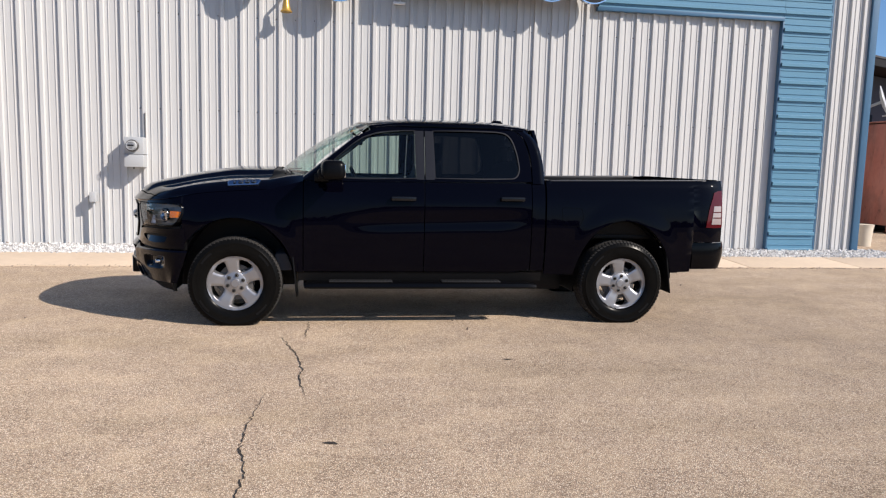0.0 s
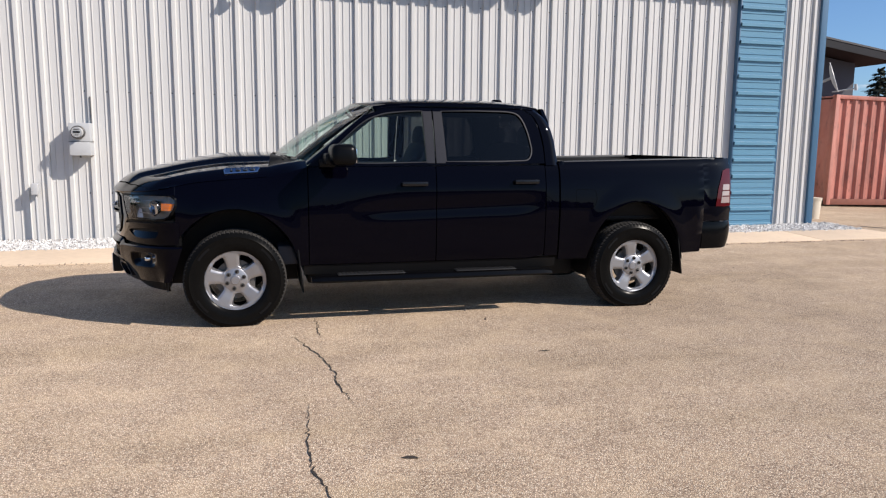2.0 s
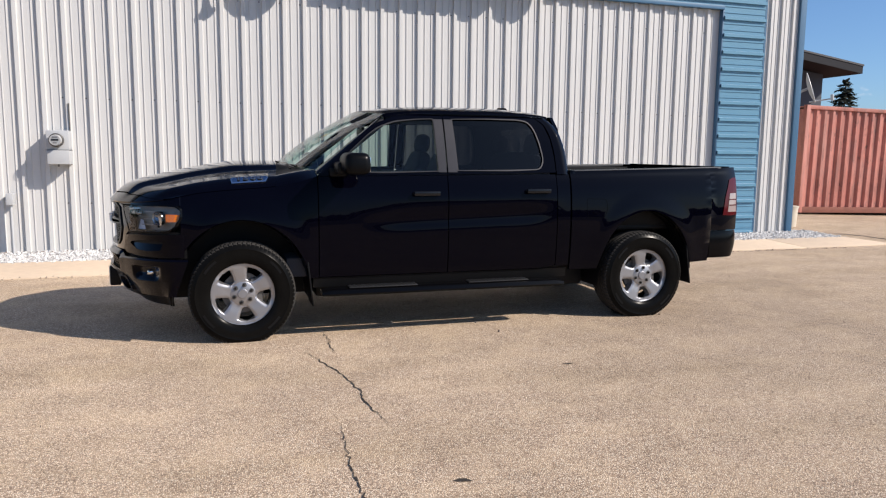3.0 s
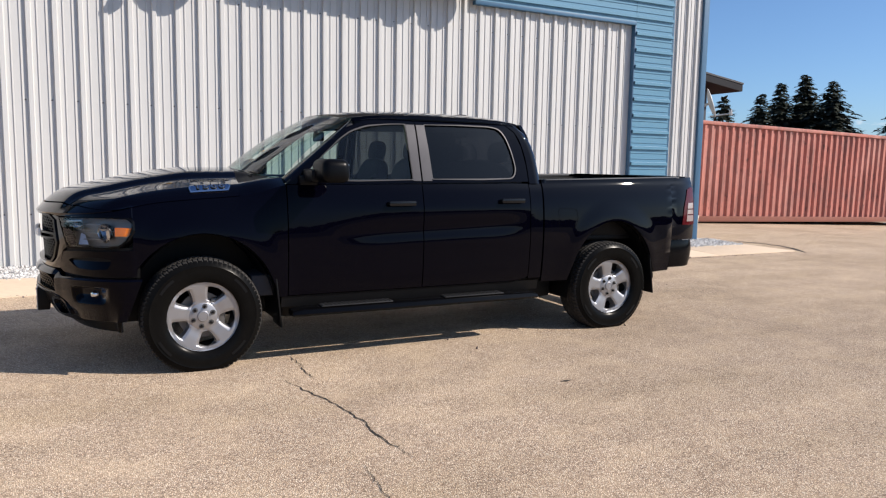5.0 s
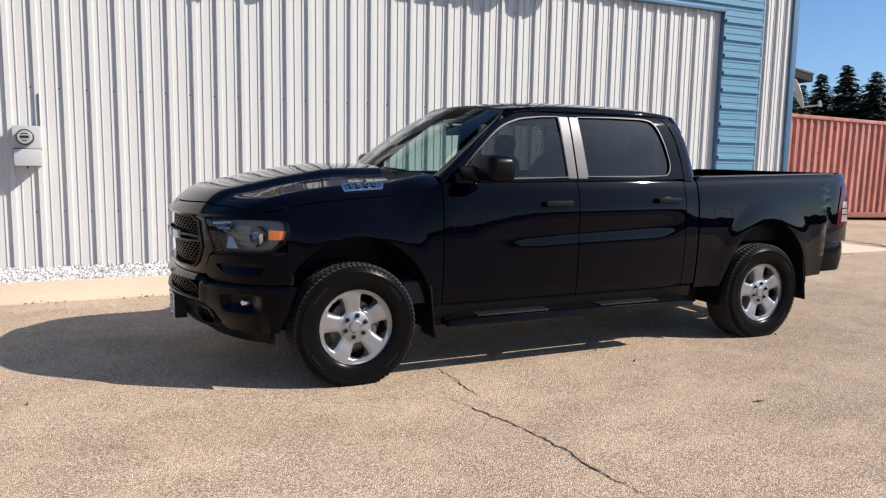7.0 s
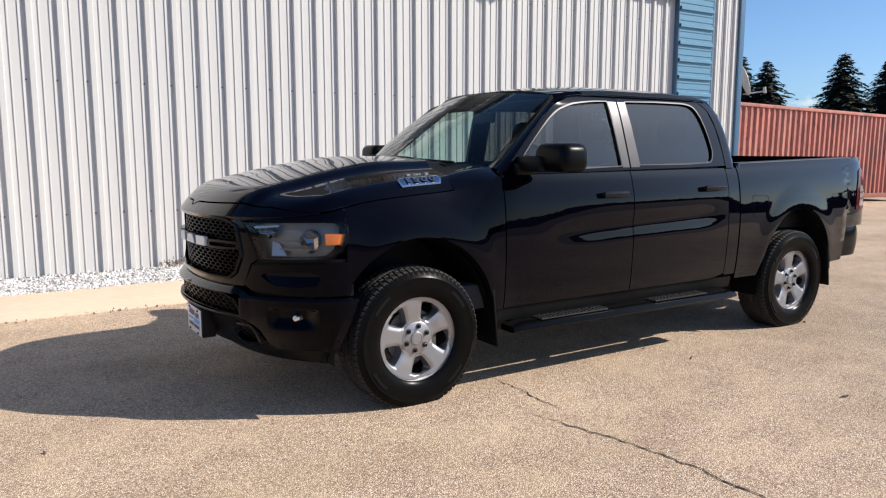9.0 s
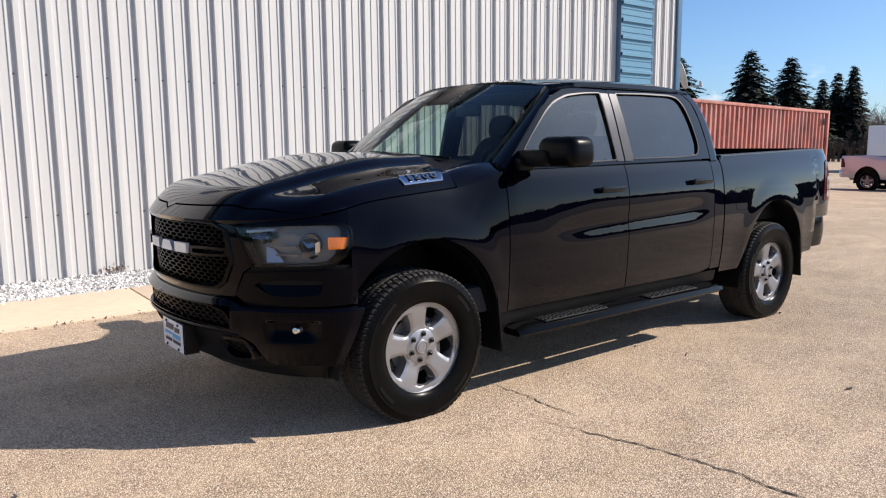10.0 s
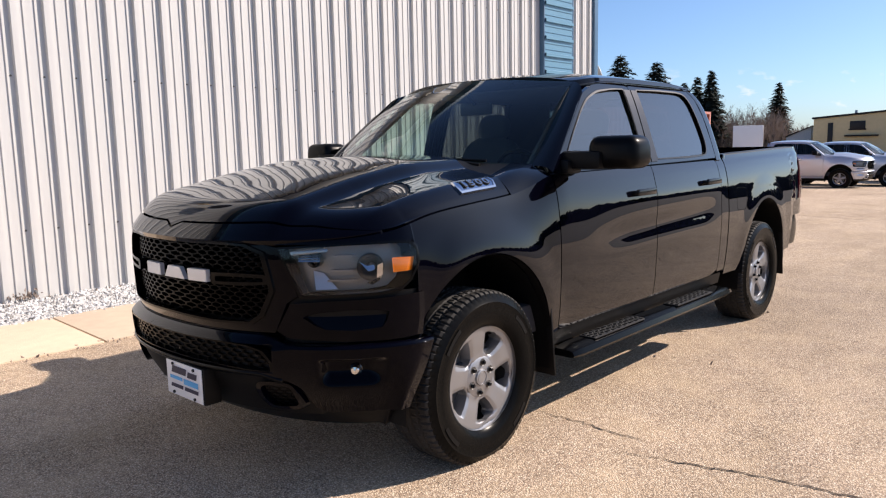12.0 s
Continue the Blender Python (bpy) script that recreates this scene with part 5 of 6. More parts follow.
def build_truck(at, turn, paint, label, detail=True, group=""):
    """A crew-cab pickup; without detail the fine parts that show only from near are left out."""
    truck = thing("pickup_truck", at, label, "pickup truck", group, turn)
    k = 1 if detail else 0.4
    n = lambda c: max(4, int(c * k))  # noqa: E731
    trim = "plastic" if detail else "chrome"
    for s in (-1, 1):
        low_f = lambda x: max(0.50, arch(x, 0.0, 0.54, 0.60))  # noqa: E731
        top_f = lambda x: smooth_at(x, FENDER_TOP)  # noqa: E731
        x0, x1 = -0.4515, 0.54
        us = [(0.5 - 0.5 * math.cos(math.pi * j / n(46))) * (x1 - x0) / (0.602 - x0) for j in range(n(46) + 1)] + [(0.545 - x0) / (0.602 - x0), 1.0]
        fender = side_panel("fender", s, x0, 0.602, low_f, top_f, 0, n(22), paint, truck, "", us)
        # strip of the fender over the headlamp, drawn out to the grille
        patch("fender_nose", lambda u, v: front(s * (0.995 - 0.575 * u), 1.102 + (smooth_at(front(s * (0.995 - 0.575 * u), 1.13).x, FENDER_TOP) + 0.002 - 1.102) * v, 0.004), n(20), 3, paint, truck, "", (0.03, -s * 0.02, 0))
        # black lip round the front opening
        patch("arch_lip", lambda u, v: (0.535 * math.cos(math.pi * (0.02 + 0.94 * u)), s * (side_w(0.55 * math.cos(math.pi * (0.02 + 0.94 * u)), 0.9) - 0.003 - 0.05 * v), HUB + 0.595 * math.sin(math.pi * (0.02 + 0.94 * u))), n(40), 2, "plastic", truck)
        patch("arch_lip", lambda u, v: (BASE + 0.496 * math.cos(math.pi * (0.03 + 0.94 * u)), s * (side_w(BASE + 0.5 * math.cos(math.pi * (0.03 + 0.94 * u)), 0.9) - 0.003 - 0.05 * v), HUB + 0.616 * math.sin(math.pi * (0.03 + 0.94 * u))), n(40), 2, "plastic", truck)
        # wheel house liners
        for hub, a, b in ((0.0, 0.535, 0.595), (BASE, 0.495, 0.612)):
            patch("wheel_liner", lambda u, v, hub=hub, a=a, b=b: (hub + a * math.cos(math.pi * u), s * (0.985 - 0.42 * v), HUB - 0.08 + (b + 0.08) * math.sin(math.pi * u)), n(24), 3, "plastic", truck)
            sheet_part("liner_back", [(hub + a * math.cos(math.pi * j / 16), HUB - 0.08 + (b + 0.08) * math.sin(math.pi * j / 16)) for j in range(17)], lambda p, q: (p, s * 0.565, q), "plastic", truck)
        # doors
        top_d = lambda x: 1.326 + 0.018 * (x - 0.6) / 2.2  # noqa: E731
        door_f = side_panel("front_door", s, 0.610, 1.710, lambda x: 0.505, top_d, n(30), n(26), paint, truck)
        door_r = side_panel("rear_door", s, 1.718, 2.735, lambda x: 0.505 if x < 2.55 else 0.505 + 0.9 * (x - 2.55) ** 2, top_d, n(28), n(26), paint, truck)
        side_panel("cab_corner", s, 2.743, 2.868, lambda x: 0.52, top_d, 4, n(22), paint, truck)
        side_panel("rocker_panel", s, 0.56, 2.86, lambda x: 0.415, lambda x: 0.497, n(20), 3, "plastic" if detail else paint, truck, "", None, -0.014)
        # upper frames and glass
        of = [(0.600, 1.333), (0.845, 1.548), (1.020, 1.700), (1.130, 1.775), (1.270, 1.828), (1.480, 1.852), (1.712, 1.862), (1.712, 1.60), (1.712, 1.345), (1.15, 1.336)]
        inf = [(0.715, 1.368), (0.905, 1.548), (1.050, 1.672), (1.150, 1.738), (1.290, 1.785), (1.480, 1.808), (1.622, 1.814), (1.628, 1.60), (1.634, 1.375), (1.15, 1.366)]
        orr = [(1.718, 1.345), (1.718, 1.60), (1.718, 1.862), (2.100, 1.866), (2.440, 1.862), (2.580, 1.845), (2.665, 1.78), (2.712, 1.66), (2.735, 1.50), (2.738, 1.362), (2.30, 1.353)]
        irr = [(1.815, 1.380), (1.808, 1.60), (1.800, 1.816), (2.100, 1.822), (2.420, 1.820), (2.510, 1.806), (2.560, 1.74), (2.598, 1.62), (2.622, 1.47), (2.585, 1.392), (2.30, 1.385)]
        up = lambda x, z: (x, s * glass_w(z), z)  # noqa: E731
        for door, o, i, glass in ((door_f, of, inf, "glass_side" if detail else "glass_dark"), (door_r, orr, irr, "glass_dark")):
            O, I = bent(o, 4), rounded(i, [0.012 if abs(q[0] - 1.72) < 0.12 and not 1.5 < q[1] < 1.7 else 0.045 for q in i], 3)
            ring_part("window_frame", O, I, up, paint, door, "", (0, -s * 0.03, 0))
            c = [sum(p[j] for p in I) / len(I) for j in range(2)]
            grow = [(p[0] + (p[0] - c[0]) / max(0.1, math.hypot(p[0] - c[0], p[1] - c[1])) * 0.010, p[1] + (p[1] - c[1]) / max(0.1, math.hypot(p[0] - c[0], p[1] - c[1])) * 0.012) for p in I]
            if detail:
                ring_part("window_trim", grow, I, lambda x, z: (x, s * (glass_w(z) + 0.005), z), "trim_dark", door, "satin grey window trim", (0, -s * 0.02, 0), 2)
            sheet_part("window_glass", I, lambda x, z: (x, s * (glass_w(z) - 0.012), z), glass, door)
        for x0, x1, x2, x3, door in ((1.638, 1.708, 1.628, 1.708, door_f), (1.722, 1.806, 1.722, 1.796, door_r)):
            patch("pillar_cover", lambda u, v: (x0 + (x1 - x0) * u + ((x2 + (x3 - x2) * u) - (x0 + (x1 - x0) * u)) * v, s * (glass_w(1.362 + 0.452 * v) + 0.007), 1.362 + 0.452 * v), 3, 8, "satin", door, "satin grey pillar cover", (0, -s * 0.01, 0))
        # quarter pillar behind the rear door
        patch("quarter_pillar", lambda u, v: ((lambda z: (smooth_at(z, [(1.345, 2.744), (1.50, 2.742), (1.66, 2.720), (1.78, 2.672), (1.845, 2.588)]) + 0.004 + u * (smooth_at(z, [(1.345, 0.122), (1.5, 0.116), (1.68, 0.112), (1.80, 0.098), (1.845, 0.105)])), s * (glass_w(z) - 0.10 * max(0, u - 0.55) ** 2), z))(1.345 + 0.50 * v)), 8, n(16), paint, truck, "", (0.0, -s * 0.03, 0))
        # A pillar between windscreen and door
        patch("front_pillar", lambda u, v: Vector((0.603 + (1.115 - 0.603) * v, s * glass_w(1.335 + 0.43 * v), 1.338 + 0.432 * v)).lerp(WS_BASE(s * 1.0).lerp(WS_TOP(s * 1.0), v) + Vector((0, 0, 0.003)), u) + Vector((0, s * 0.018, 0.012)) * math.sin(math.pi * u), 6, n(16), paint, truck, "", None)
        # inner door trim up to the sill of the glass
        if detail:
            for door, x0, x1 in ((door_f, 0.66, 1.70), (door_r, 1.73, 2.70)):
                bm = bmesh.new()
                box(bm, (x0, s * 0.905 - 0.012, 0.62), (x1, s * 0.905 + 0.012, 1.372), 0.008)
                part("door_card", bm, "cloth", door, "dark inner door trim")
        # handles
        for door, hx, hz in ((door_f, 1.515, 1.186), (door_r, 2.545, 1.200)):
            bm = bmesh.new()
            yy = side_w(hx, hz)
            box(bm, (hx - 0.115, s * (yy + 0.034) - 0.011, hz - 0.020), (hx + 0.115, s * (yy + 0.034) + 0.013, hz + 0.020), 0.011)
            box(bm, (hx + 0.07, s * (yy + 0.012) - 0.018, hz - 0.017), (hx + 0.115, s * (yy + 0.012) + 0.018, hz + 0.017), 0.006)
            box(bm, (hx - 0.115, s * (yy + 0.012) - 0.018, hz - 0.012), (hx - 0.085, s * (yy + 0.012) + 0.018, hz + 0.012), 0.006)
            part("door_handle", bm, "handle" if detail else "chrome", door)
        # mirror
        bm = bmesh.new()
        box(bm, (0.755, s * 1.20 - 0.145, 1.330), (0.965, s * 1.20 + 0.145, 1.522), 0.054, 0.05, None, 4)
        for v in bm.verts:
            v.co.x += 0.05 * abs(v.co.y - s * 1.03)
            if v.co.z < 1.40:
                v.co.z += 0.02
        mirror = part("door_mirror", bm, "mirror_plastic", truck, "black folding door mirror")
        bm = bmesh.new()
        box(bm, (0.735, s * 1.03 - 0.13, 1.348), (0.875, s * 1.03 + 0.13, 1.446), 0.03)
        box(bm, (0.70, s * 0.955 - 0.04, 1.325), (0.84, s * 0.955 + 0.04, 1.40), 0.02)
        part("mirror_arm", bm, "plastic", mirror)
        bm = bmesh.new()
        box(bm, (0.950, s * 1.20 - 0.085, 1.375), (0.966, s * 1.20 + 0.085, 1.485), 0.004)
        for v in bm.verts:
            v.co.x += 0.05 * abs(v.co.y - s * 1.03)
        part("mirror_glass", bm, "chrome", mirror)
        # bed side
        low_b = lambda x: max(0.48 if x < 4.0 else 0.50 + 0.04 * (x - 4.1), arch(x, BASE, 0.50, 0.62)) if x < 4.375 else 0.81  # noqa: E731
        top_b = lambda x: 1.374 + 0.040 * (x - 2.88) / 1.8  # noqa: E731
        L = 4.690 - 2.884
        us = [0.0, 0.05, 0.1, 0.15] + [((BASE - 0.5 - 2.884) + (0.5 - 0.5 * math.cos(math.pi * j / n(44))) * 1.0) / L for j in range(n(44) + 1)] + [(4.2 - 2.884) / L, (4.3 - 2.884) / L, (4.374 - 2.884) / L, (4.376 - 2.884) / L] + [(4.45 + 0.03 * j - 2.884) / L for j in range(9)]
        side_panel("bed_side", s, 2.884, 4.690, low_b, top_b, 0, n(48), paint, truck, "", sorted(us))
        bm = bmesh.new()
        box(bm, (2.89, s * 0.893 - 0.050, 1.350), (4.52, s * 0.893 + 0.050, 1.382), 0.013)
        for v in bm.verts:
            v.co.z += 0.040 * (v.co.x - 2.88) / 1.8
        part("bed_rail_cap", bm, "rail_plastic" if detail else paint, truck, "black plastic rail cap")
        bm = bmesh.new()
        box(bm, (2.90, s * 0.845 - 0.012, 0.86), (4.66, s * 0.845 + 0.012, 1.38), 0.004)
        part("bed_inner_side", bm, "plastic", truck)
        if detail and s < 0:
            fo = rounded([(3.03, 1.130), (3.235, 1.122), (3.250, 1.030), (3.215, 0.948), (3.045, 0.955)], 0.03, 4)
            c = [3.14, 1.04]
            fi = [(p[0] + (c[0] - p[0]) * 0.03, p[1] + (c[1] - p[1]) * 0.035) for p in fo]
            ring_part("fuel_door_gap", fo, fi, lambda x, z: (x, s * (side_w(x, z) + 0.0012), z), "mesh_black", truck, "", None, 1)
        # tail lamp
        tl = [(4.505, 0.955), (4.535, 1.13), (4.590, 1.295), (4.640, 1.315), (4.684, 1.315), (4.688, 1.13), (4.688, 0.955), (4.60, 0.950)]
        lampb = sheet_part("tail_lamp", bent(tl, 3), lambda x, z: (x, s * (side_w(x, z) + 0.007), z), "red_lens", truck, "red tail lamp with clear centre", (0, -s * 0.03, 0))
        if detail:
            rl = [(4.562, 0.985), (4.588, 1.165), (4.670, 1.165), (4.673, 0.985)]
            sheet_part("reversing_lens", bent(rl, 3), lambda x, z: (x, s * (side_w(x, z) + 0.010), z), "tail_clear", lampb)
            for z0 in (1.045, 1.100):
                sheet_part("lens_bar", bent([(4.574, z0), (4.576, z0 + 0.010), (4.672, z0 + 0.010), (4.672, z0)], 3), lambda x, z: (x, s * (side_w(x, z) + 0.0125), z), "red_lens", lampb)
        # mud flaps
        for x0, x1, zt, zb in ((0.505, 0.545, 0.66, 0.27), (4.10, 4.165, 0.74, 0.30)):
            bm = bmesh.new()
            box(bm, (x0, s * 0.895 - 0.12, zb), (x0 + 0.014, s * 0.895 + 0.12, zt), 0.005)
            for v in bm.verts:
                v.co.x += (x1 - x0) * (zt - v.co.z) / (zt - zb)
            part("mud_flap", bm, "plastic", truck)
        if detail:
            # side step with two tread pads on brackets
            bm = bmesh.new()
            line = [(-0.062, 0.0), (-0.072, 0.016), (-0.062, 0.046), (-0.040, 0.056), (0.055, 0.060), (0.065, 0.045), (0.060, 0.0)]
            rows = [(0.62, 0.35), (0.70, 1.0), (1.7, 1.0), (2.70, 1.0), (2.79, 0.35)]
            rings = [[bm.verts.new((x, s * (1.035 - q[0] * (1 if s else 1)) + s * (1 - sc) * -0.03, 0.360 + q[1] * (0.5 + 0.5 * sc))) for q in line] for x, sc in rows]
            for p, q in zip(rings, rings[1:]):
                for j in range(len(line)):
                    bm.faces.new((p[j], p[(j + 1) % len(line)], q[(j + 1) % len(line)], q[j]))
            bm.faces.new(rings[0])
            bm.faces.new(rings[-1])
            step = part("side_step", bm, "gloss_plastic", truck, "black tubular side step with ribbed treads")
            for x0, x1 in ((0.84, 1.42), (1.88, 2.44)):
                bm = bmesh.new()
                box(bm, (x0, s * 1.032 - 0.052, 0.418), (x1, s * 1.032 + 0.052, 0.426), 0.003)
                for q in range(int((x1 - x0) / 0.034)):
                    for w in range(3):
                        xx, yy = x0 + 0.02 + q * 0.034, s * 1.032 - 0.035 + w * 0.032 + (0.008 if q % 2 else 0)
                        box(bm, (xx - 0.009, yy - 0.011, 0.426), (xx + 0.009, yy + 0.011, 0.431))
                part("tread_pad", bm, "step_pad", step, "dark grey ribbed tread pad")
            for x in (0.80, 1.66, 2.58):
                bm = bmesh.new()
                box(bm, (x - 0.06, s * 0.86 - 0.14, 0.372), (x + 0.06, s * 0.86 + 0.14, 0.400), 0.008)
                part("step_bracket", bm, "plastic", step)
        # front end, one side: headlamp
        hl = [(0.429, 1.083), (0.560, 1.091), (0.700, 1.096), (0.860, 1.097), (0.965, 1.093), (0.998, 1.062), (0.990, 1.005), (0.955, 0.945), (0.900, 0.910), (0.800, 0.902), (0.640, 0.899), (0.505, 0.893), (0.470, 0.985)]
        H = bent(hl, 4)
        lamp_lift = lambda a, z: front(s * a, z, 0.006)  # noqa: E731
        head = sheet_part("headlamp", H, lambda a, z: front(s * a, z, -0.09), "lamp_black", truck, "headlamp with amber corner reflector", None)
        sheet_part("lens", H, lamp_lift, "glass_lamp", head)
        c = [0.73, 1.0]
        grow = [(p[0] + (p[0] - c[0]) * 0.03, p[1] + (p[1] - c[1]) * 0.10) for p in H]
        ring_part("bezel", grow, H, lambda a, z: front(s * max(0.0, min(1.0, a)), z, 0.009), "gloss_plastic", head, "", (0.05, -s * 0.03, 0), 2)
        am = [(0.880, 1.036), (0.966, 1.033), (0.946, 0.978), (0.880, 0.977)]
        sheet_part("amber_reflector", bent(am, 3), lambda a, z: front(s * a, z, -0.004), "amber", head, "amber side reflector", (0.03, 0, 0))
        if detail:
            for a, z, r, mat in ((0.790, 1.000, 0.054, "lamp_bowl"), (0.560, 1.034, 0.030, "lamp_bowl")):
                p = front(s * a, z, -0.030)
                bm = bmesh.new()
                lathe(bm, [(0.0, 0.045), (r * 0.35, 0.042), (r * 0.7, 0.026), (r * 0.95, 0.004), (r * 1.0, 0.0), (r * 1.04, 0.006), (r * 1.06, 0.03)], 32, "X")
                ob = part("projector", bm, mat, head)
                ob.matrix_basis = Matrix.Translation(p) @ pose(0, 0, 0, 0, 0, (-46 if a > 0.7 else -24) * s)
                bm = bmesh.new()
                bmesh.ops.create_uvsphere(bm, u_segments=16, v_segments=10, radius=r * 0.30)
                ob = part("bulb_lens", bm, "lamp_black", head)
                ob.matrix_basis = Matrix.Translation(p + Vector((0.02, -s * 0.012, 0)))
            # bright facets below the inner lamp
            fa = [(0.555, 0.985), (0.600, 0.975), (0.652, 0.912), (0.560, 0.910)]
            sheet_part("reflector", bent(fa, 3), lambda q, z: front(s * q, z, -0.045 - 0.5 * (z - 0.91)), "mark_metal", head)
            for facet, dep, tilt in (([(0.750, 1.022), (0.776, 1.006), (0.812, 1.008), (0.808, 0.990), (0.778, 0.984)], -0.020, -0.5), ([(0.812, 1.010), (0.836, 1.020), (0.840, 0.968), (0.814, 0.956)], -0.020, 0.35), ([(0.772, 0.936), (0.836, 0.962), (0.828, 0.942), (0.798, 0.926)], -0.016, 0.5)):
                sheet_part("reflector", bent(facet, 3), lambda q, z, dep=dep, tilt=tilt: front(s * q, z, dep + tilt * (z - 0.975)), "lamp_chrome", head)
            for k in range(4):
                z0 = 1.030 + 0.011 * k
                grid = [(0.500, z0), (0.585, z0), (0.588, z0 + 0.007), (0.503, z0 + 0.007)]
                sheet_part("running_light_rib", bent(grid, 2), lambda q, z, z0=z0: front(s * q, z, -0.022 - 0.6 * (z - z0)), "lamp_chrome", head)
            dr = [(0.47, 1.070), (0.62, 1.082), (0.62, 1.070), (0.475, 1.056)]
            sheet_part("running_light", bent(dr, 3), lambda q, z: front(s * q, z, -0.02), "fog_glass", head)
            for z0, z1, q in ((1.045, 1.052, 0.02), (0.985, 0.992, 0.0), (0.945, 0.951, -0.01)):
                fin = [(0.62 + q, z0), (0.72, z0), (0.72, z1), (0.62 + q, z1)]
                sheet_part("lamp_fin", bent(fin, 3), lambda a, z: front(s * a, z, -0.045), "lamp_black", head, "", (0.03, 0, 0))
        # panel under the headlamp with its hollow
        patch("lower_backing", lambda u, v: front(s * (0.43 + 0.57 * u), 0.692 + 0.205 * v, -0.012), n(24), 6, "plastic", truck, "", (0.04, 0, 0))
        pan = [(0.461, 0.861), (0.405, 0.745), (0.445, 0.716), (0.650, 0.701), (0.845, 0.697), (0.985, 0.702), (0.995, 0.790), (0.992, 0.884), (0.850, 0.878), (0.720, 0.874), (0.600, 0.872)]
        slot = [(0.525, 0.815), (0.505, 0.803), (0.548, 0.772), (0.590, 0.753), (0.700, 0.746), (0.816, 0.755), (0.838, 0.785), (0.847, 0.819), (0.790, 0.828), (0.691, 0.832), (0.600, 0.826)]
        P, S = bent(pan, 4), bent(slot, 4)
        bezel = ring_part("lower_bezel", P, S, lambda a, z: front(s * a, z, 0.008), paint, truck, "", (0.03, 0, 0))
        sheet_part("slot_cover", S, lambda a, z: front(s * a, z, -0.022 + (0.832 - z) * 0.36), paint, bezel)
        # fog lamp in its hollow
        if detail:
            p = front(s * 0.702, 0.578, 0.010)
            bm = bmesh.new()
            lathe(bm, [(0.0, -0.016), (0.015, -0.013), (0.025, 0.0), (0.028, 0.04)], 24, "X")
            pocket = part("fog_lamp", bm, "lamp_chrome", truck, "small clear fog lamp")
            pocket.matrix_basis = Matrix.Translation(p) @ pose(0, 0, 0, 0, 0, -36 * s)
        # tow hook openings
        tow = [(0.335, 0.512), (0.400, 0.516), (0.448, 0.510), (0.468, 0.455), (0.470, 0.422), (0.410, 0.416), (0.364, 0.418), (0.340, 0.462)]
        T = rounded(tow, 0.03, 4)
        c = [0.405, 0.466]
        grow = [(p[0] + (p[0] - c[0]) * 0.26, p[1] + (p[1] - c[1]) * 0.32) for p in T]
        towf = ring_part("tow_frame", grow, T, lambda a, z: front(s * a, z, 0.046), paint, truck, "", (0.05, 0, 0), 2)
        sheet_part("tow_backing", T, lambda a, z: front(s * a, z, 0.012), "dark", towf)
        if detail:
            hexes("tow_mesh", [(s * a, z) for a, z in tow], lambda a, z: front(a, z, 0.022), (0.036, 0.020), 0.26, 0.006, towf)
        build_wheel(truck, 0.0, s, 0.0, detail)
        build_wheel(truck, BASE, s, 0.0, detail)

    # hood, cowl, screen, roof
    def hood_nose(q):
        return NOSE - 0.592 * max(0.0, 1 - abs(q) ** 2.222) ** 0.625 - 0.004

    def hood(u, v, start=0.062):
        q = 2 * v - 1
        nx = hood_nose(q)
        notch = 0.022 * max(0.0, 1 - abs(q) / 0.07)
        x0, cx = nx + start * min(1.0, max(0.0, (1 - abs(q)) / 0.25)) - notch, 0.335 - 0.06 * q * q
        x = x0 + (cx - x0) * (u**1.2)
        return hood_at(x, q, (x - nx) if abs(q) < 0.999 else 1.0)

    def hood_lip(u, v):
        q = 0.96 * (2 * v - 1)
        x = hood_nose(q) + (0.054 * min(1.0, max(0.0, (1 - abs(q)) / 0.25)) - 0.022 * max(0.0, 1 - abs(q) / 0.07)) * u
        return hood_at(x, q, x - hood_nose(q))

    vs = sorted(set(ease(n(56)) + [0.5 + s * w for s in (-1, 1) for w in (0.265, 0.28, 0.288, 0.296, 0.31, 0.325, 0.332, 0.34, 0.35)] if detail else ease(n(56))))
    hood_rim = lambda p: (0.02 if p.x < -0.4 else 0.0, -0.02 * (1 if p.y > 0.8 else -1 if p.y < -0.8 else 0), -0.03)  # noqa: E731
    patch("hood", hood, n(44), 0, paint, truck, "", hood_rim, None, vs)
    patch("hood_lip", hood_lip, 6, n(56), paint, truck, "", (0.01, 0, -0.02))
    cowl_front = lambda q: hood_at(0.333 - 0.06 * q * q, q, 1.0) + Vector((0, 0, -0.006))  # noqa: E731
    cowl_back = lambda q: WS_BASE(q) + Vector((0.04, 0, 0.01))  # noqa: E731
    patch("cowl", lambda u, v: cowl_front(1.72 * v - 0.86).lerp(cowl_back(1.72 * v - 0.86), u), 3, n(24), "plastic", truck)
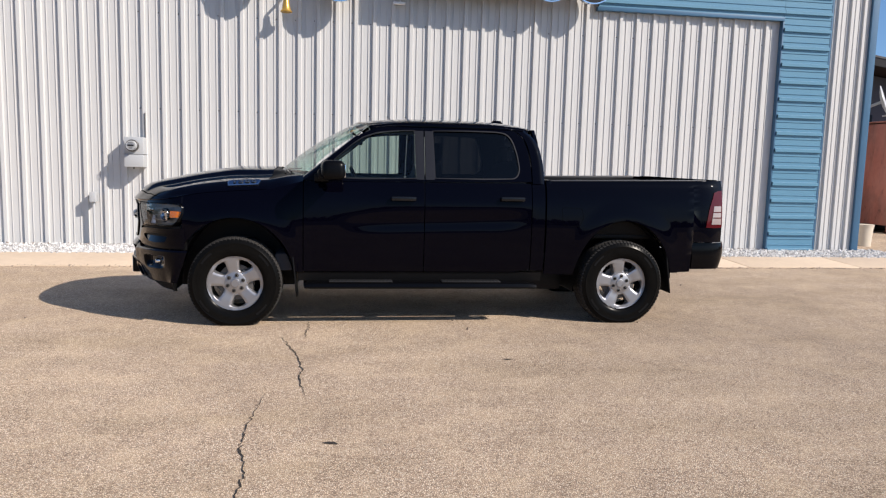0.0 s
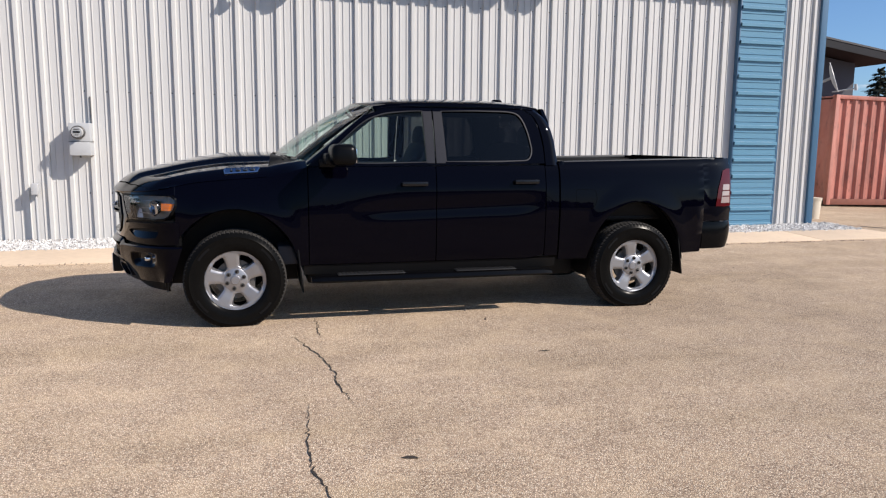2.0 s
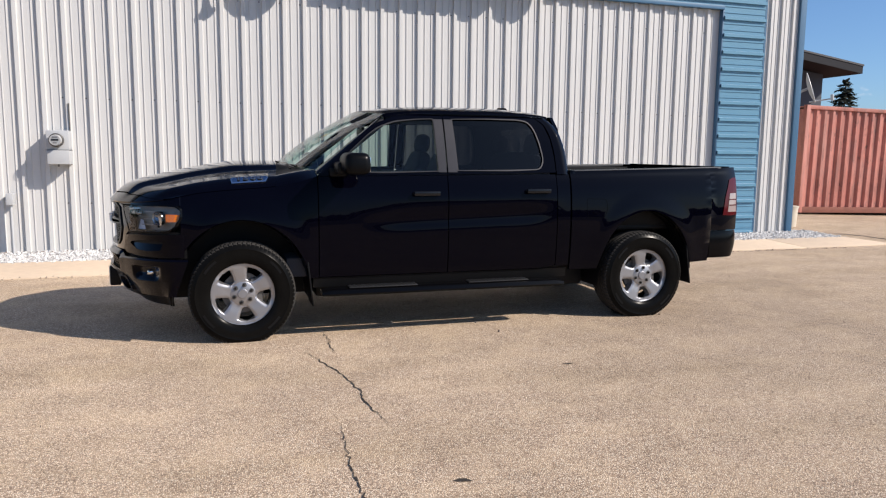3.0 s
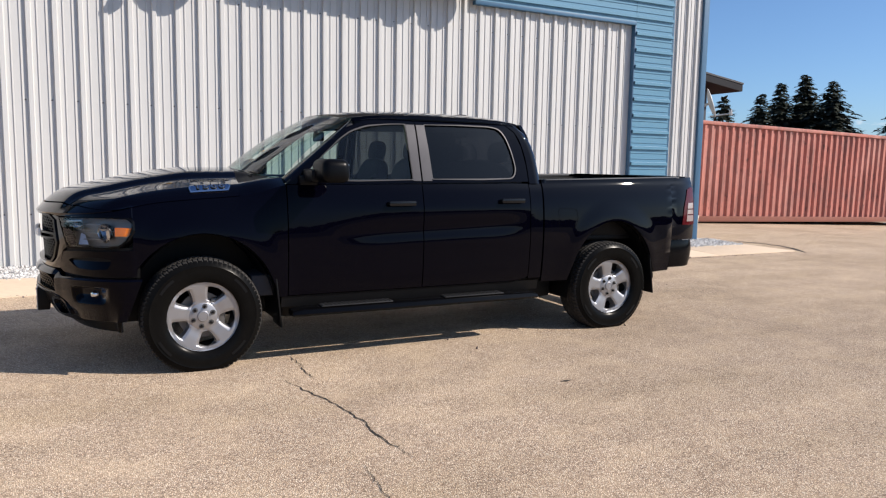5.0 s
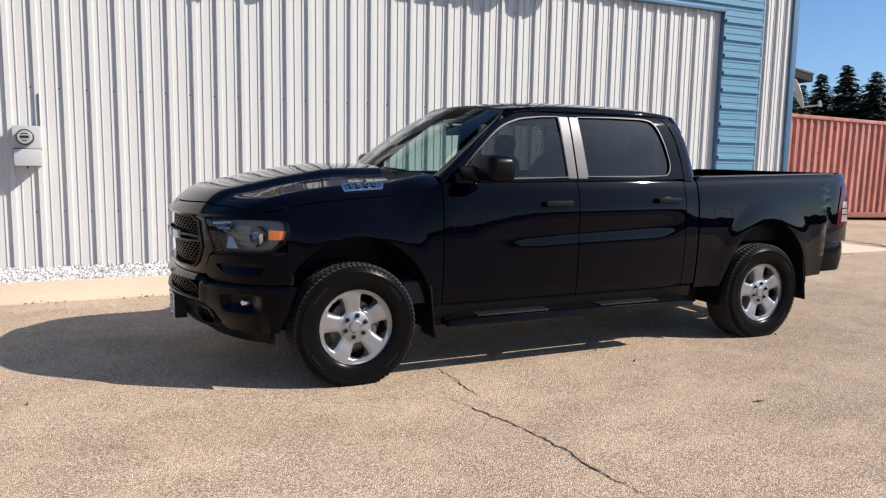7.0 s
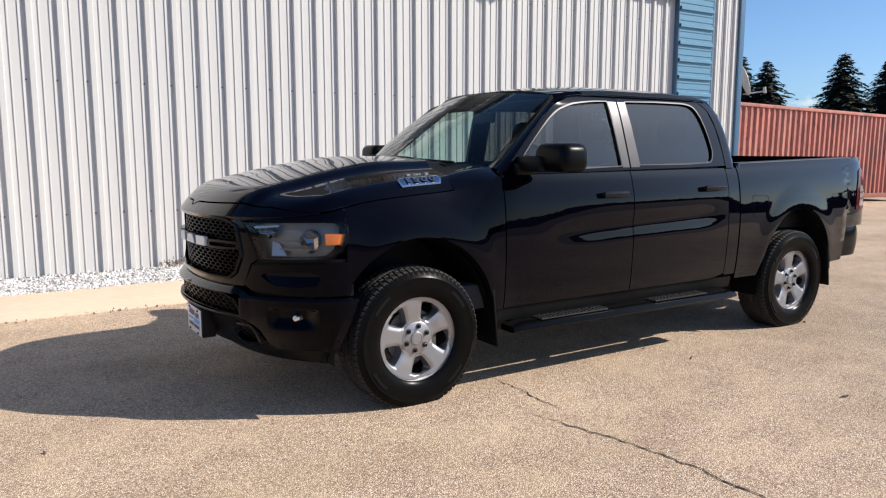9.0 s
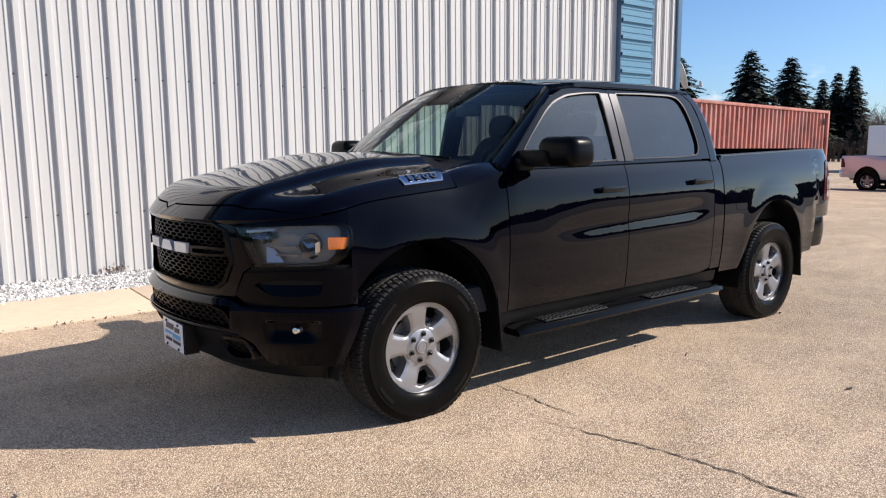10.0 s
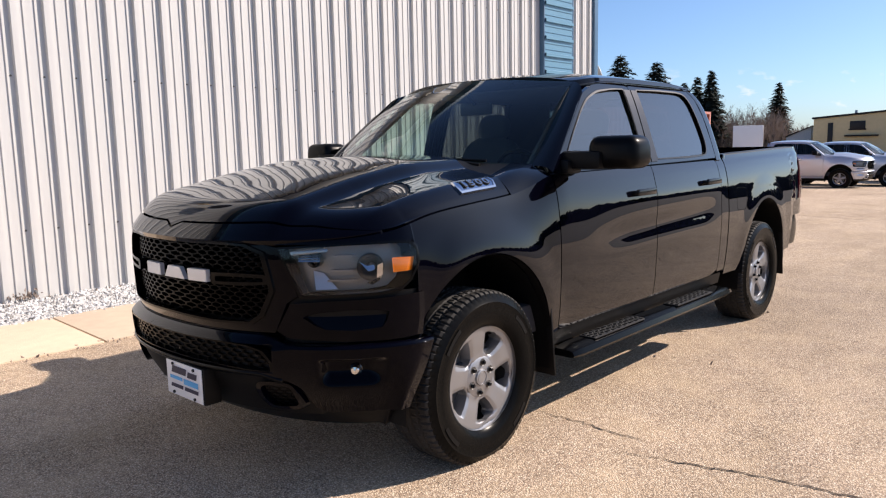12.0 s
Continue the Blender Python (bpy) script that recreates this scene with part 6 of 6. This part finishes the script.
    for s in (-1, 1):
        rim_at = lambda x, s=s: Vector((x, s * (side_w(x, smooth_at(x, FENDER_TOP)) - 0.004), smooth_at(x, FENDER_TOP)))  # noqa: E731

        def cowl_side(u, v, s=s, rim_at=rim_at):
            """The body's top between the hood's end and the foot of the pillar."""
            start = cowl_front(s * (0.86 + 0.14 * v)) + Vector((0, 0, 0.006))
            if v < 0.5:
                end = WS_BASE(s * (0.86 + 0.28 * v)) + Vector((0.04 - 0.08 * v, 0, 0.01))
            else:
                end = (WS_BASE(s) + Vector((0, 0, 0.01))).lerp(rim_at(0.603), 2 * v - 1)
            outer = rim_at(0.273 + 0.330 * u)
            first_rim, last_rim = cowl_front(s) + Vector((0, 0, 0.006)), rim_at(0.603)
            p = start.lerp(end, u) + (outer - first_rim.lerp(last_rim, u)) * v * v
            return p + Vector((0, s * 0.006, 0.010)) * math.sin(math.pi * v) * math.sin(math.pi * u)

        patch("fender_top", cowl_side, 12, 14, paint, truck)
    screen = patch("windscreen", lambda u, v: WS_BASE(2 * v - 1).lerp(WS_TOP(2 * v - 1), u) + Vector((-0.03, 0, 0.02)) * math.sin(math.pi * u), n(14), n(20), "glass_front", truck)
    if detail:
        for y0, y1 in ((-0.62, 0.02), (0.05, 0.66)):
            bm = bmesh.new()
            a, b = WS_BASE(y0 / 0.83), WS_BASE(y1 / 0.83)
            q = [a.lerp(b, t / 6) + (WS_TOP(0) - WS_BASE(0)) * (0.012 + 0.028 * t / 6) + Vector((-0.012, 0, 0.014)) for t in range(7)]
            blade = part("wiper", sweep(bm, q, 0.008), "plastic", truck)
            bm = bmesh.new()
            tube(bm, WS_BASE(y0 / 0.83) + Vector((-0.06, 0, 0.0)), q[3], 0.009, n=6)
            part("wiper_arm", bm, "plastic", blade)
    rail = lambda x: smooth_at(x, [(1.0, 1.84), (1.21, 1.850), (1.4, 1.872), (1.8, 1.885), (2.3, 1.886), (2.6, 1.872), (2.80, 1.845)])  # noqa: E731
    crown = lambda x: smooth_at(x, [(1.0, 1.885), (1.12, 1.902), (1.35, 1.932), (1.7, 1.950), (2.2, 1.950), (2.55, 1.932), (2.74, 1.900), (2.80, 1.862)])  # noqa: E731

    def roof(u, v):
        t = 2 * v - 1
        x0, x1 = 1.09 + 0.12 * t * t + 0.004, 2.775 - 0.05 * t * t
        x = x0 + (x1 - x0) * u
        e = abs(t)
        z = rail(x) + (crown(x) - rail(x)) * (1 - e**3.2)
        y = 0.775 * t
        if x < 1.42:
            y = t * (0.702 + (0.775 - 0.702) * min(1, (x - x0) / 0.26) ** 0.7)
        if e > 0.97:
            z -= 0.025
        return (x, y, z)

    patch("roof", roof, n(30), 0, paint, truck, "", (0, 0, -0.03), None, [0.5 - 0.5 * math.cos(math.pi * j / n(30)) for j in range(n(30) + 1)])
    for s in (-1, 1):
        patch("cant_rail", lambda u, v: ((lambda x: Vector((x, s * (0.775 - 0.0 * v), rail(x) - 0.02)).lerp(Vector((x, s * glass_w(1.832), min(1.858, rail(x) - 0.02))), v) + Vector((0, s * 0.006, 0.004)) * math.sin(math.pi * v))(1.25 + (2.68 - 1.25) * u)), n(24), 4, paint, truck)
    if detail:
        bm = bmesh.new()
        box(bm, (2.50, -0.030, 1.915), (2.68, 0.030, 1.978), 0.018, 0.5)
        part("roof_antenna", bm, paint, truck)
    # back of the cab with its window
    ob_ = [(-0.90, 1.00), (0.90, 1.00), (0.905, 1.40), (0.80, 1.75), (0.70, 1.86), (-0.70, 1.86), (-0.80, 1.75), (-0.905, 1.40)]
    ib_ = [(-0.64, 1.40), (0.64, 1.40), (0.66, 1.50), (0.62, 1.70), (0.56, 1.77), (-0.56, 1.77), (-0.62, 1.70), (-0.66, 1.50)]
    ring_part("cab_back", bent(ob_, 4), bent(ib_, 4), lambda y, z: (2.855 - 0.09 * max(0, z - 1.6) ** 1 - 0.02, y, z), paint, truck, "", (-0.03, 0, 0))
    sheet_part("rear_glass", bent(ib_, 4), lambda y, z: (2.84 - 0.09 * max(0, z - 1.6) - 0.02, y, z), "glass_dark", truck)
    # inner trim that closes the corners of the cab
    for s in (-1, 1):
        bm = bmesh.new()
        vs_ = [bm.verts.new(p) for p in ((2.68, s * 0.93, 1.30), (2.84, s * 0.60, 1.30), (2.80, s * 0.52, 1.88), (2.56, s * 0.77, 1.86))]
        bm.faces.new(vs_)
        part("corner_trim", bm, "cloth", truck, "", False)
        bm = bmesh.new()
        tube(bm, WS_BASE(s * 0.985) + Vector((0.06, -s * 0.03, -0.02)), WS_TOP(s * 0.985) + Vector((0.05, -s * 0.02, -0.03)), 0.035, 0.03, 8)
        part("pillar_trim", bm, "cloth", truck)
    # cabin: floor, headliner, dash, wheel, seats, mirror
    bm = bmesh.new()
    box(bm, (0.35, -0.92, 0.50), (2.83, 0.92, 0.66), 0.02)
    part("cabin_floor", bm, "cloth", truck)
    bm = bmesh.new()
    box(bm, (1.26, -0.70, 1.825), (2.70, 0.70, 1.838), 0.004)
    part("headliner", bm, "cloth", truck)
    bm = bmesh.new()
    box(bm, (0.40, -0.86, 0.80), (1.02, 0.86, 1.36), 0.06)
    for v in bm.verts:
        if v.co.z > 1.2 and v.co.x > 0.7:
            v.co.z -= 0.05
    part("dashboard", bm, "plastic", truck)
    if detail:
        bm = bmesh.new()
        ring = []
        for j in range(32):
            a = 2 * math.pi * j / 32
            ring.append(Vector((0, 0.185 * math.cos(a), 0.185 * math.sin(a))))
        for j in range(32):
            tube(bm, ring[j], ring[(j + 1) % 32], 0.017, n=8, caps=False)
        for a in (-0.3, 3.44, 4.71):
            tube(bm, (0, 0, 0), (0, 0.18 * math.cos(a), 0.18 * math.sin(a)), 0.02, n=8)
        tube(bm, (-0.03, 0, 0), (0.02, 0, 0), 0.07, n=20)
        ob = part("steering_wheel", bm, "plastic", truck)
        ob.matrix_basis = pose(1.12, -0.40, 1.28, 0, -24, 0)
        bm = bmesh.new()
        box(bm, (1.14, -0.13, 1.68), (1.17, 0.13, 1.76), 0.015)
        tube(bm, (1.14, 0, 1.75), (1.05, 0, 1.82), 0.012)
        part("inside_mirror", bm, "plastic", truck)
    build_seat(truck, 1.45, -0.42, 0.54)
    build_seat(truck, 1.45, 0.42, 0.54)
    build_seat(truck, 2.32, 0.0, 1.40, True)
    # grille
    half_in = [(0.0, 1.103), (0.16, 1.101), (0.30, 1.094), (0.364, 1.064), (0.378, 0.983), (0.388, 0.913), (0.345, 0.811), (0.302, 0.777), (0.16, 0.772), (0.0, 0.776)]
    half_out = [(0.0, 1.126), (0.18, 1.124), (0.33, 1.113), (0.418, 1.092), (0.452, 1.030), (0.490, 0.893), (0.448, 0.862), (0.398, 0.735), (0.20, 0.733), (0.0, 0.735)]
    OPEN, OUT = ([(-a, z) for a, z in h] + list(reversed(h))[1:-1] for h in (half_in, half_out))
    grille = ring_part("grille_surround", bent(OUT, 4), bent(OPEN, 4), lambda a, z: front(a, z, 0.004), paint, truck, "gloss black grille with honeycomb mesh", (0.06, 0, 0))
    MID = [(a * 1.045, 0.94 + (z - 0.94) * 1.06) for a, z in OPEN]
    ring_part("grille_bezel", bent(MID, 4), bent(OPEN, 4), lambda a, z: front(a, z, 0.014), "gloss_plastic", grille, "", (0.05, 0, 0), 2)
    sheet_part("grille_backing", bent(MID, 4), lambda a, z: front(a, z, -0.07), "dark", grille)
    hexes("grille_mesh", OPEN, lambda a, z: front(a, z, -0.02), (0.042, 0.025) if detail else (0.08, 0.08), 0.20, 0.03, grille)
    bar_o = [(0.172, 0.978), (0.28, 0.982), (0.376, 0.980), (0.386, 0.962), (0.384, 0.940), (0.28, 0.930), (0.172, 0.928), (0.164, 0.952)]
    bar_i = [(0.188, 0.964), (0.28, 0.967), (0.366, 0.965), (0.370, 0.958), (0.368, 0.950), (0.28, 0.944), (0.188, 0.942), (0.184, 0.952)]
    for s in (-1, 1):
        ring_part("grille_bar", [(s * a, z) for a, z in bent(bar_o, 4)], [(s * a, z) for a, z in bent(bar_i, 4)], lambda a, z: front(a, z, 0.014), "gloss_plastic", grille, "", (0.04, 0, 0), 2)
    # maker's mark as three plain bright blocks
    for a0, a1, d in ((-0.157, -0.084, 0.0), (-0.070, 0.000, 0.014), (0.014, 0.076, 0.0)):
        blk = [(a0 + d, 0.988), (a1 - d, 0.988), (a1, 0.936), (a0, 0.936)]
        sheet_part("mark", bent(blk, 3), lambda a, z: front(a, z, 0.026), "mark_metal", grille, "bright metal mark", (0.02, 0, 0), 3)
    # front bumper: sloping top ledge, hollows for the fog lamps, intake and lower valance
    step_ = lambda x, w: (lambda q: q * q * (3 - 2 * q))(min(1.0, max(0.0, x / w)))  # noqa: E731

    def bumper(u, v):
        a = 2 * u - 1
        b = abs(a)
        top = smooth_at(b, [(0.0, 0.732), (0.34, 0.732), (0.40, 0.712), (0.46, 0.690), (1.0, 0.688)])
        low = smooth_at(b, [(0.0, 0.562), (0.37, 0.560), (0.42, 0.545), (0.49, 0.505), (0.545, 0.410), (0.60, 0.394), (1.0, 0.392)])
        z = low + (top - low) * v
        inner = step_(0.46 - b, 0.08)
        off = 0.028 * (1 - inner) + (0.055 * inner + 0.020 * (1 - inner)) * min(1.0, (top - z) / (0.035 * inner + 0.012)) ** 0.6
        off -= 0.012 * step_(0.60 - z, 0.2)
        off -= 0.050 * step_(b - 0.545, 0.06) * step_(0.84 - b, 0.09) * step_(0.636 - z, 0.020) * step_(z - 0.505, 0.075)
        off -= 0.050 * step_(0.392 - b, 0.012) * step_(0.692 - z, 0.010) * step_(z - 0.572, 0.010)
        p = front(a, z, off)
        # its ends lean forward round the wheel opening
        p.x -= 0.105 * max(0.0, (b - 0.80) / 0.20) ** 1.5 * max(0.0, 0.69 - z) / 0.30
        return p

    patch("front_bumper", bumper, n(150), n(44), paint, truck, "", (0.05, 0, 0.0))
    intake = [(0.0, 0.686), (0.18, 0.686), (0.29, 0.680), (0.345, 0.662), (0.380, 0.615), (0.382, 0.576), (0.30, 0.580), (0.16, 0.590), (0.0, 0.592)]
    intake = [(-a, z) for a, z in intake] + list(reversed(intake))[1:-1]
    Ik = bent(intake, 4)
    grow = [(a * 1.035, 0.635 + (z - 0.635) * 1.12) for a, z in Ik]
    ik = ring_part("intake_frame", grow, Ik, lambda a, z: front(a, z, 0.050), "gloss_plastic", truck, "", (0.05, 0, 0), 2)
    sheet_part("intake_backing", Ik, lambda a, z: front(a, z, 0.014), "dark", ik)
    if detail:
        hexes("intake_mesh", intake, lambda a, z: front(a, z, 0.028), (0.042, 0.025), 0.20, 0.010, ik)
    patch("bumper_lip", lambda u, v: front(0.84 * u - 0.42, 0.552 + 0.022 * v - 0.03 * step_(abs(0.84 * u - 0.42) - 0.33, 0.12), 0.052 + 0.006 * math.sin(math.pi * v)), n(40), 4, "gloss_plastic", truck, "", (0.04, 0, 0))
    patch("valance", lambda u, v: front(1.10 * u - 0.55, 0.372 + 0.185 * v, 0.028 - 0.02 * (1 - v)), n(40), 6, "plastic", truck, "", (0.03, 0, 0))
    patch("air_dam", lambda u, v: front(1.94 * u - 0.97, 0.300 + 0.095 * v, -0.05 + 0.03 * v) - Vector((0.10 * max(0.0, (abs(1.94 * u - 0.97) - 0.80) / 0.20) ** 1.5, 0, 0)), n(40), 3, "plastic", truck, "", (0.03, 0, 0))
    plate_holder = None
    if detail:
        p0 = front(0.0, 0.45, 0.055)
        pc, zc = -0.115, 0.008
        bm = bmesh.new()
        box(bm, (p0.x - 0.02, pc - 0.165, 0.378 + zc), (p0.x + 0.06, pc + 0.165, 0.545 + zc), 0.008)
        plate_holder = part("plate_holder", bm, "plastic", truck)
        bm = bmesh.new()
        box(bm, (p0.x - 0.026, pc - 0.152, 0.384 + zc), (p0.x - 0.022, pc + 0.152, 0.540 + zc), 0.001)
        plate = part("dealer_plate", bm, "white_sign", plate_holder, "white plate with blue and dark printed bars")
        x = p0.x - 0.0285
        for y0, y1, z0, z1, mat, slant in ((-0.105, 0.02, 0.488, 0.520, "navy", 0.01), (0.032, 0.11, 0.484, 0.512, "navy", 0.01), (-0.12, -0.01, 0.458, 0.474, "sky_blue", 0), (0.0, 0.125, 0.448, 0.474, "sky_blue", 0), (-0.115, -0.01, 0.420, 0.438, "navy", 0.006), (0.005, 0.12, 0.420, 0.438, "navy", 0.006)):
            bm = bmesh.new()
            vs_ = [bm.verts.new((x, pc - y, z + zc)) for y, z in ((y0, z0), (y1, z0), (y1 + slant, z1), (y0 + slant, z1))]
            bm.faces.new(vs_)
            part("print_bar", bm, mat, plate, "", False)
        for y in (-0.09, 0.09):
            for z in (0.396, 0.528):
                bm = bmesh.new()
                tube(bm, (x - 0.004, pc + y, z + zc), (x + 0.002, pc + y, z + zc), 0.007, n=10)
                part("screw", bm, "dark", plate, "", False)
    # hood side badges
    if detail:
        for s in (-1, 1):
            def badge_at(a, b, lift):
                q = 0.962 - 1.18 * b
                p = hood_at(0.075 + a, s * q, 1.0)
                return p + Vector((0, s * 0.68, 0.73)) * (lift - 0.006)

            bo = [(-0.138, -0.002), (0.0, -0.002), (0.126, -0.002), (0.146, 0.029), (0.134, 0.060), (0.0, 0.060), (-0.130, 0.060), (-0.146, 0.029)]
            bi = [(a * 0.94, 0.029 + (b - 0.029) * 0.74) for a, b in bo]
            badge = ring_part("hood_badge", bent(bo, 3), bent(bi, 3), lambda a, b: badge_at(a, b, 0.016), "badge_metal", truck, "chrome-edged number badge", (0, -s * 0.012, -0.008), 2)
            sheet_part("badge_field", bent(bi, 3), lambda a, b: badge_at(a, b, 0.012), "badge_blue", badge)
            c0, cx, cz = badge_at(0, 0.029, 0.016), badge_at(0.05, 0.029, 0.016), badge_at(0, 0.045, 0.016)
            ex = (cx - c0).normalized() * (1 if s < 0 else -1)
            ez = (cz - c0).normalized()
            en = ex.cross(ez)
            for place, figure in enumerate("1500"):
                for fat, rise, ink in ((0.0036, -0.001, "dark"), (0.0, 0.001, "badge_metal")):
                    cu = bpy.data.curves.new("digit", "FONT")
                    cu.body, cu.size, cu.extrude, cu.offset, cu.align_x, cu.align_y = figure, 0.056, 0.002, fat, "CENTER", "CENTER"
                    tmp = new("digit", cu)
                    me = bpy.data.meshes.new_from_object(tmp.evaluated_get(bpy.context.evaluated_depsgraph_get()))
                    bpy.data.objects.remove(tmp)
                    me.materials.clear()
                    me.materials.append(M[ink])
                    ob = new("digit", me)
                    ob.parent = badge
                    ob.matrix_basis = Matrix.Translation(c0 + en * rise + ex * 0.056 * (place - 1.5)) @ Matrix((ex * 1.5, ez, en)).transposed().to_4x4()
    # bed floor, front wall, tailgate, rear bumper, frame and axles
    bm = bmesh.new()
    box(bm, (2.90, -0.85, 0.82), (4.66, 0.85, 0.86), 0.005)
    part("bed_floor", bm, "plastic", truck)
    bm = bmesh.new()
    box(bm, (2.892, -0.95, 0.70), (2.93, 0.95, 1.385), 0.008)
    part("bed_front", bm, paint, truck)
    patch("tailgate", lambda u, v: (4.668 + 0.02 * math.sin(math.pi * v), -0.865 + 1.73 * u, 0.80 + 0.62 * v), n(12), n(10), paint, truck, "", (-0.05, 0, 0))

    def rear_bumper(u, v):
        phi = math.pi * (u - 0.5)
        sn, cs = math.sin(phi), max(0.0, math.cos(phi))
        y = math.copysign(0.985 * abs(sn) ** 0.38, sn)
        x = 4.395 + 0.470 * cs**0.5
        return Vector((x - 0.05 * (1 - v) ** 2 * cs - 0.012 * v**6, y * (1 - 0.012 * (2 * v - 1) ** 2), 0.535 + 0.05 * (1 - v) * cs**3 + 0.262 * v))

    us = ease(40)
    patch("rear_bumper", rear_bumper, 0, 10, "gloss_plastic" if detail else paint, truck, "", lambda p: (-0.03, -0.05 if p.y > 0 else 0.05, 0.0), us)
    bm = bmesh.new()
    box(bm, (4.42, -0.82, 0.752), (4.72, 0.82, 0.768), 0.008)
    part("bumper_step", bm, "plastic", truck)
    for s in (-1, 1):
        bm = bmesh.new()
        box(bm, (-0.7, s * 0.44 - 0.05, 0.42), (4.5, s * 0.44 + 0.05, 0.60), 0.01)
        part("frame_rail", bm, "steel", truck)
    bm = bmesh.new()
    tube(bm, (BASE, -0.8, HUB), (BASE, 0.8, HUB), 0.045, n=12)
    tube(bm, (BASE - 0.1, 0.0, HUB), (BASE + 0.16, 0.0, HUB), 0.14, 0.10, n=16)
    part("rear_axle", bm, "steel", truck)
    bm = bmesh.new()
    tube(bm, (0, -0.8, HUB), (0, 0.8, HUB), 0.04, n=12)
    part("front_axle", bm, "steel", truck)
    bm = bmesh.new()
    box(bm, (-0.65, -0.55, 0.31), (0.55, 0.55, 1.05), 0.03)
    part("engine_block", bm, "steel", truck)
    bm = bmesh.new()
    box(bm, (0.6, -0.80, 0.30), (3.12, 0.80, 0.56), 0.04)
    part("underbody", bm, "plastic", truck)
    return truck


build_truck((-0.5, 7.70, 0.0), 0.0, "paint", "glossy black crew-cab pickup with silver five-spoke wheels")

build_truck((30.2, 12.65, fall(30.2, 0)), 93.0, "silver_paint", "silver crew-cab pickup parked across the lot", False, "pickups parked across the lot")
build_truck((33.8, 11.6, fall(33.8, 0)), 93.0, "silver_paint", "silver crew-cab pickup parked behind another", False, "pickups parked across the lot")
build_truck((37.8, 8.8, fall(37.8, 0)), 93.0, "grey_paint", "dark grey pickup parked last in the row", False, "pickups parked across the lot")
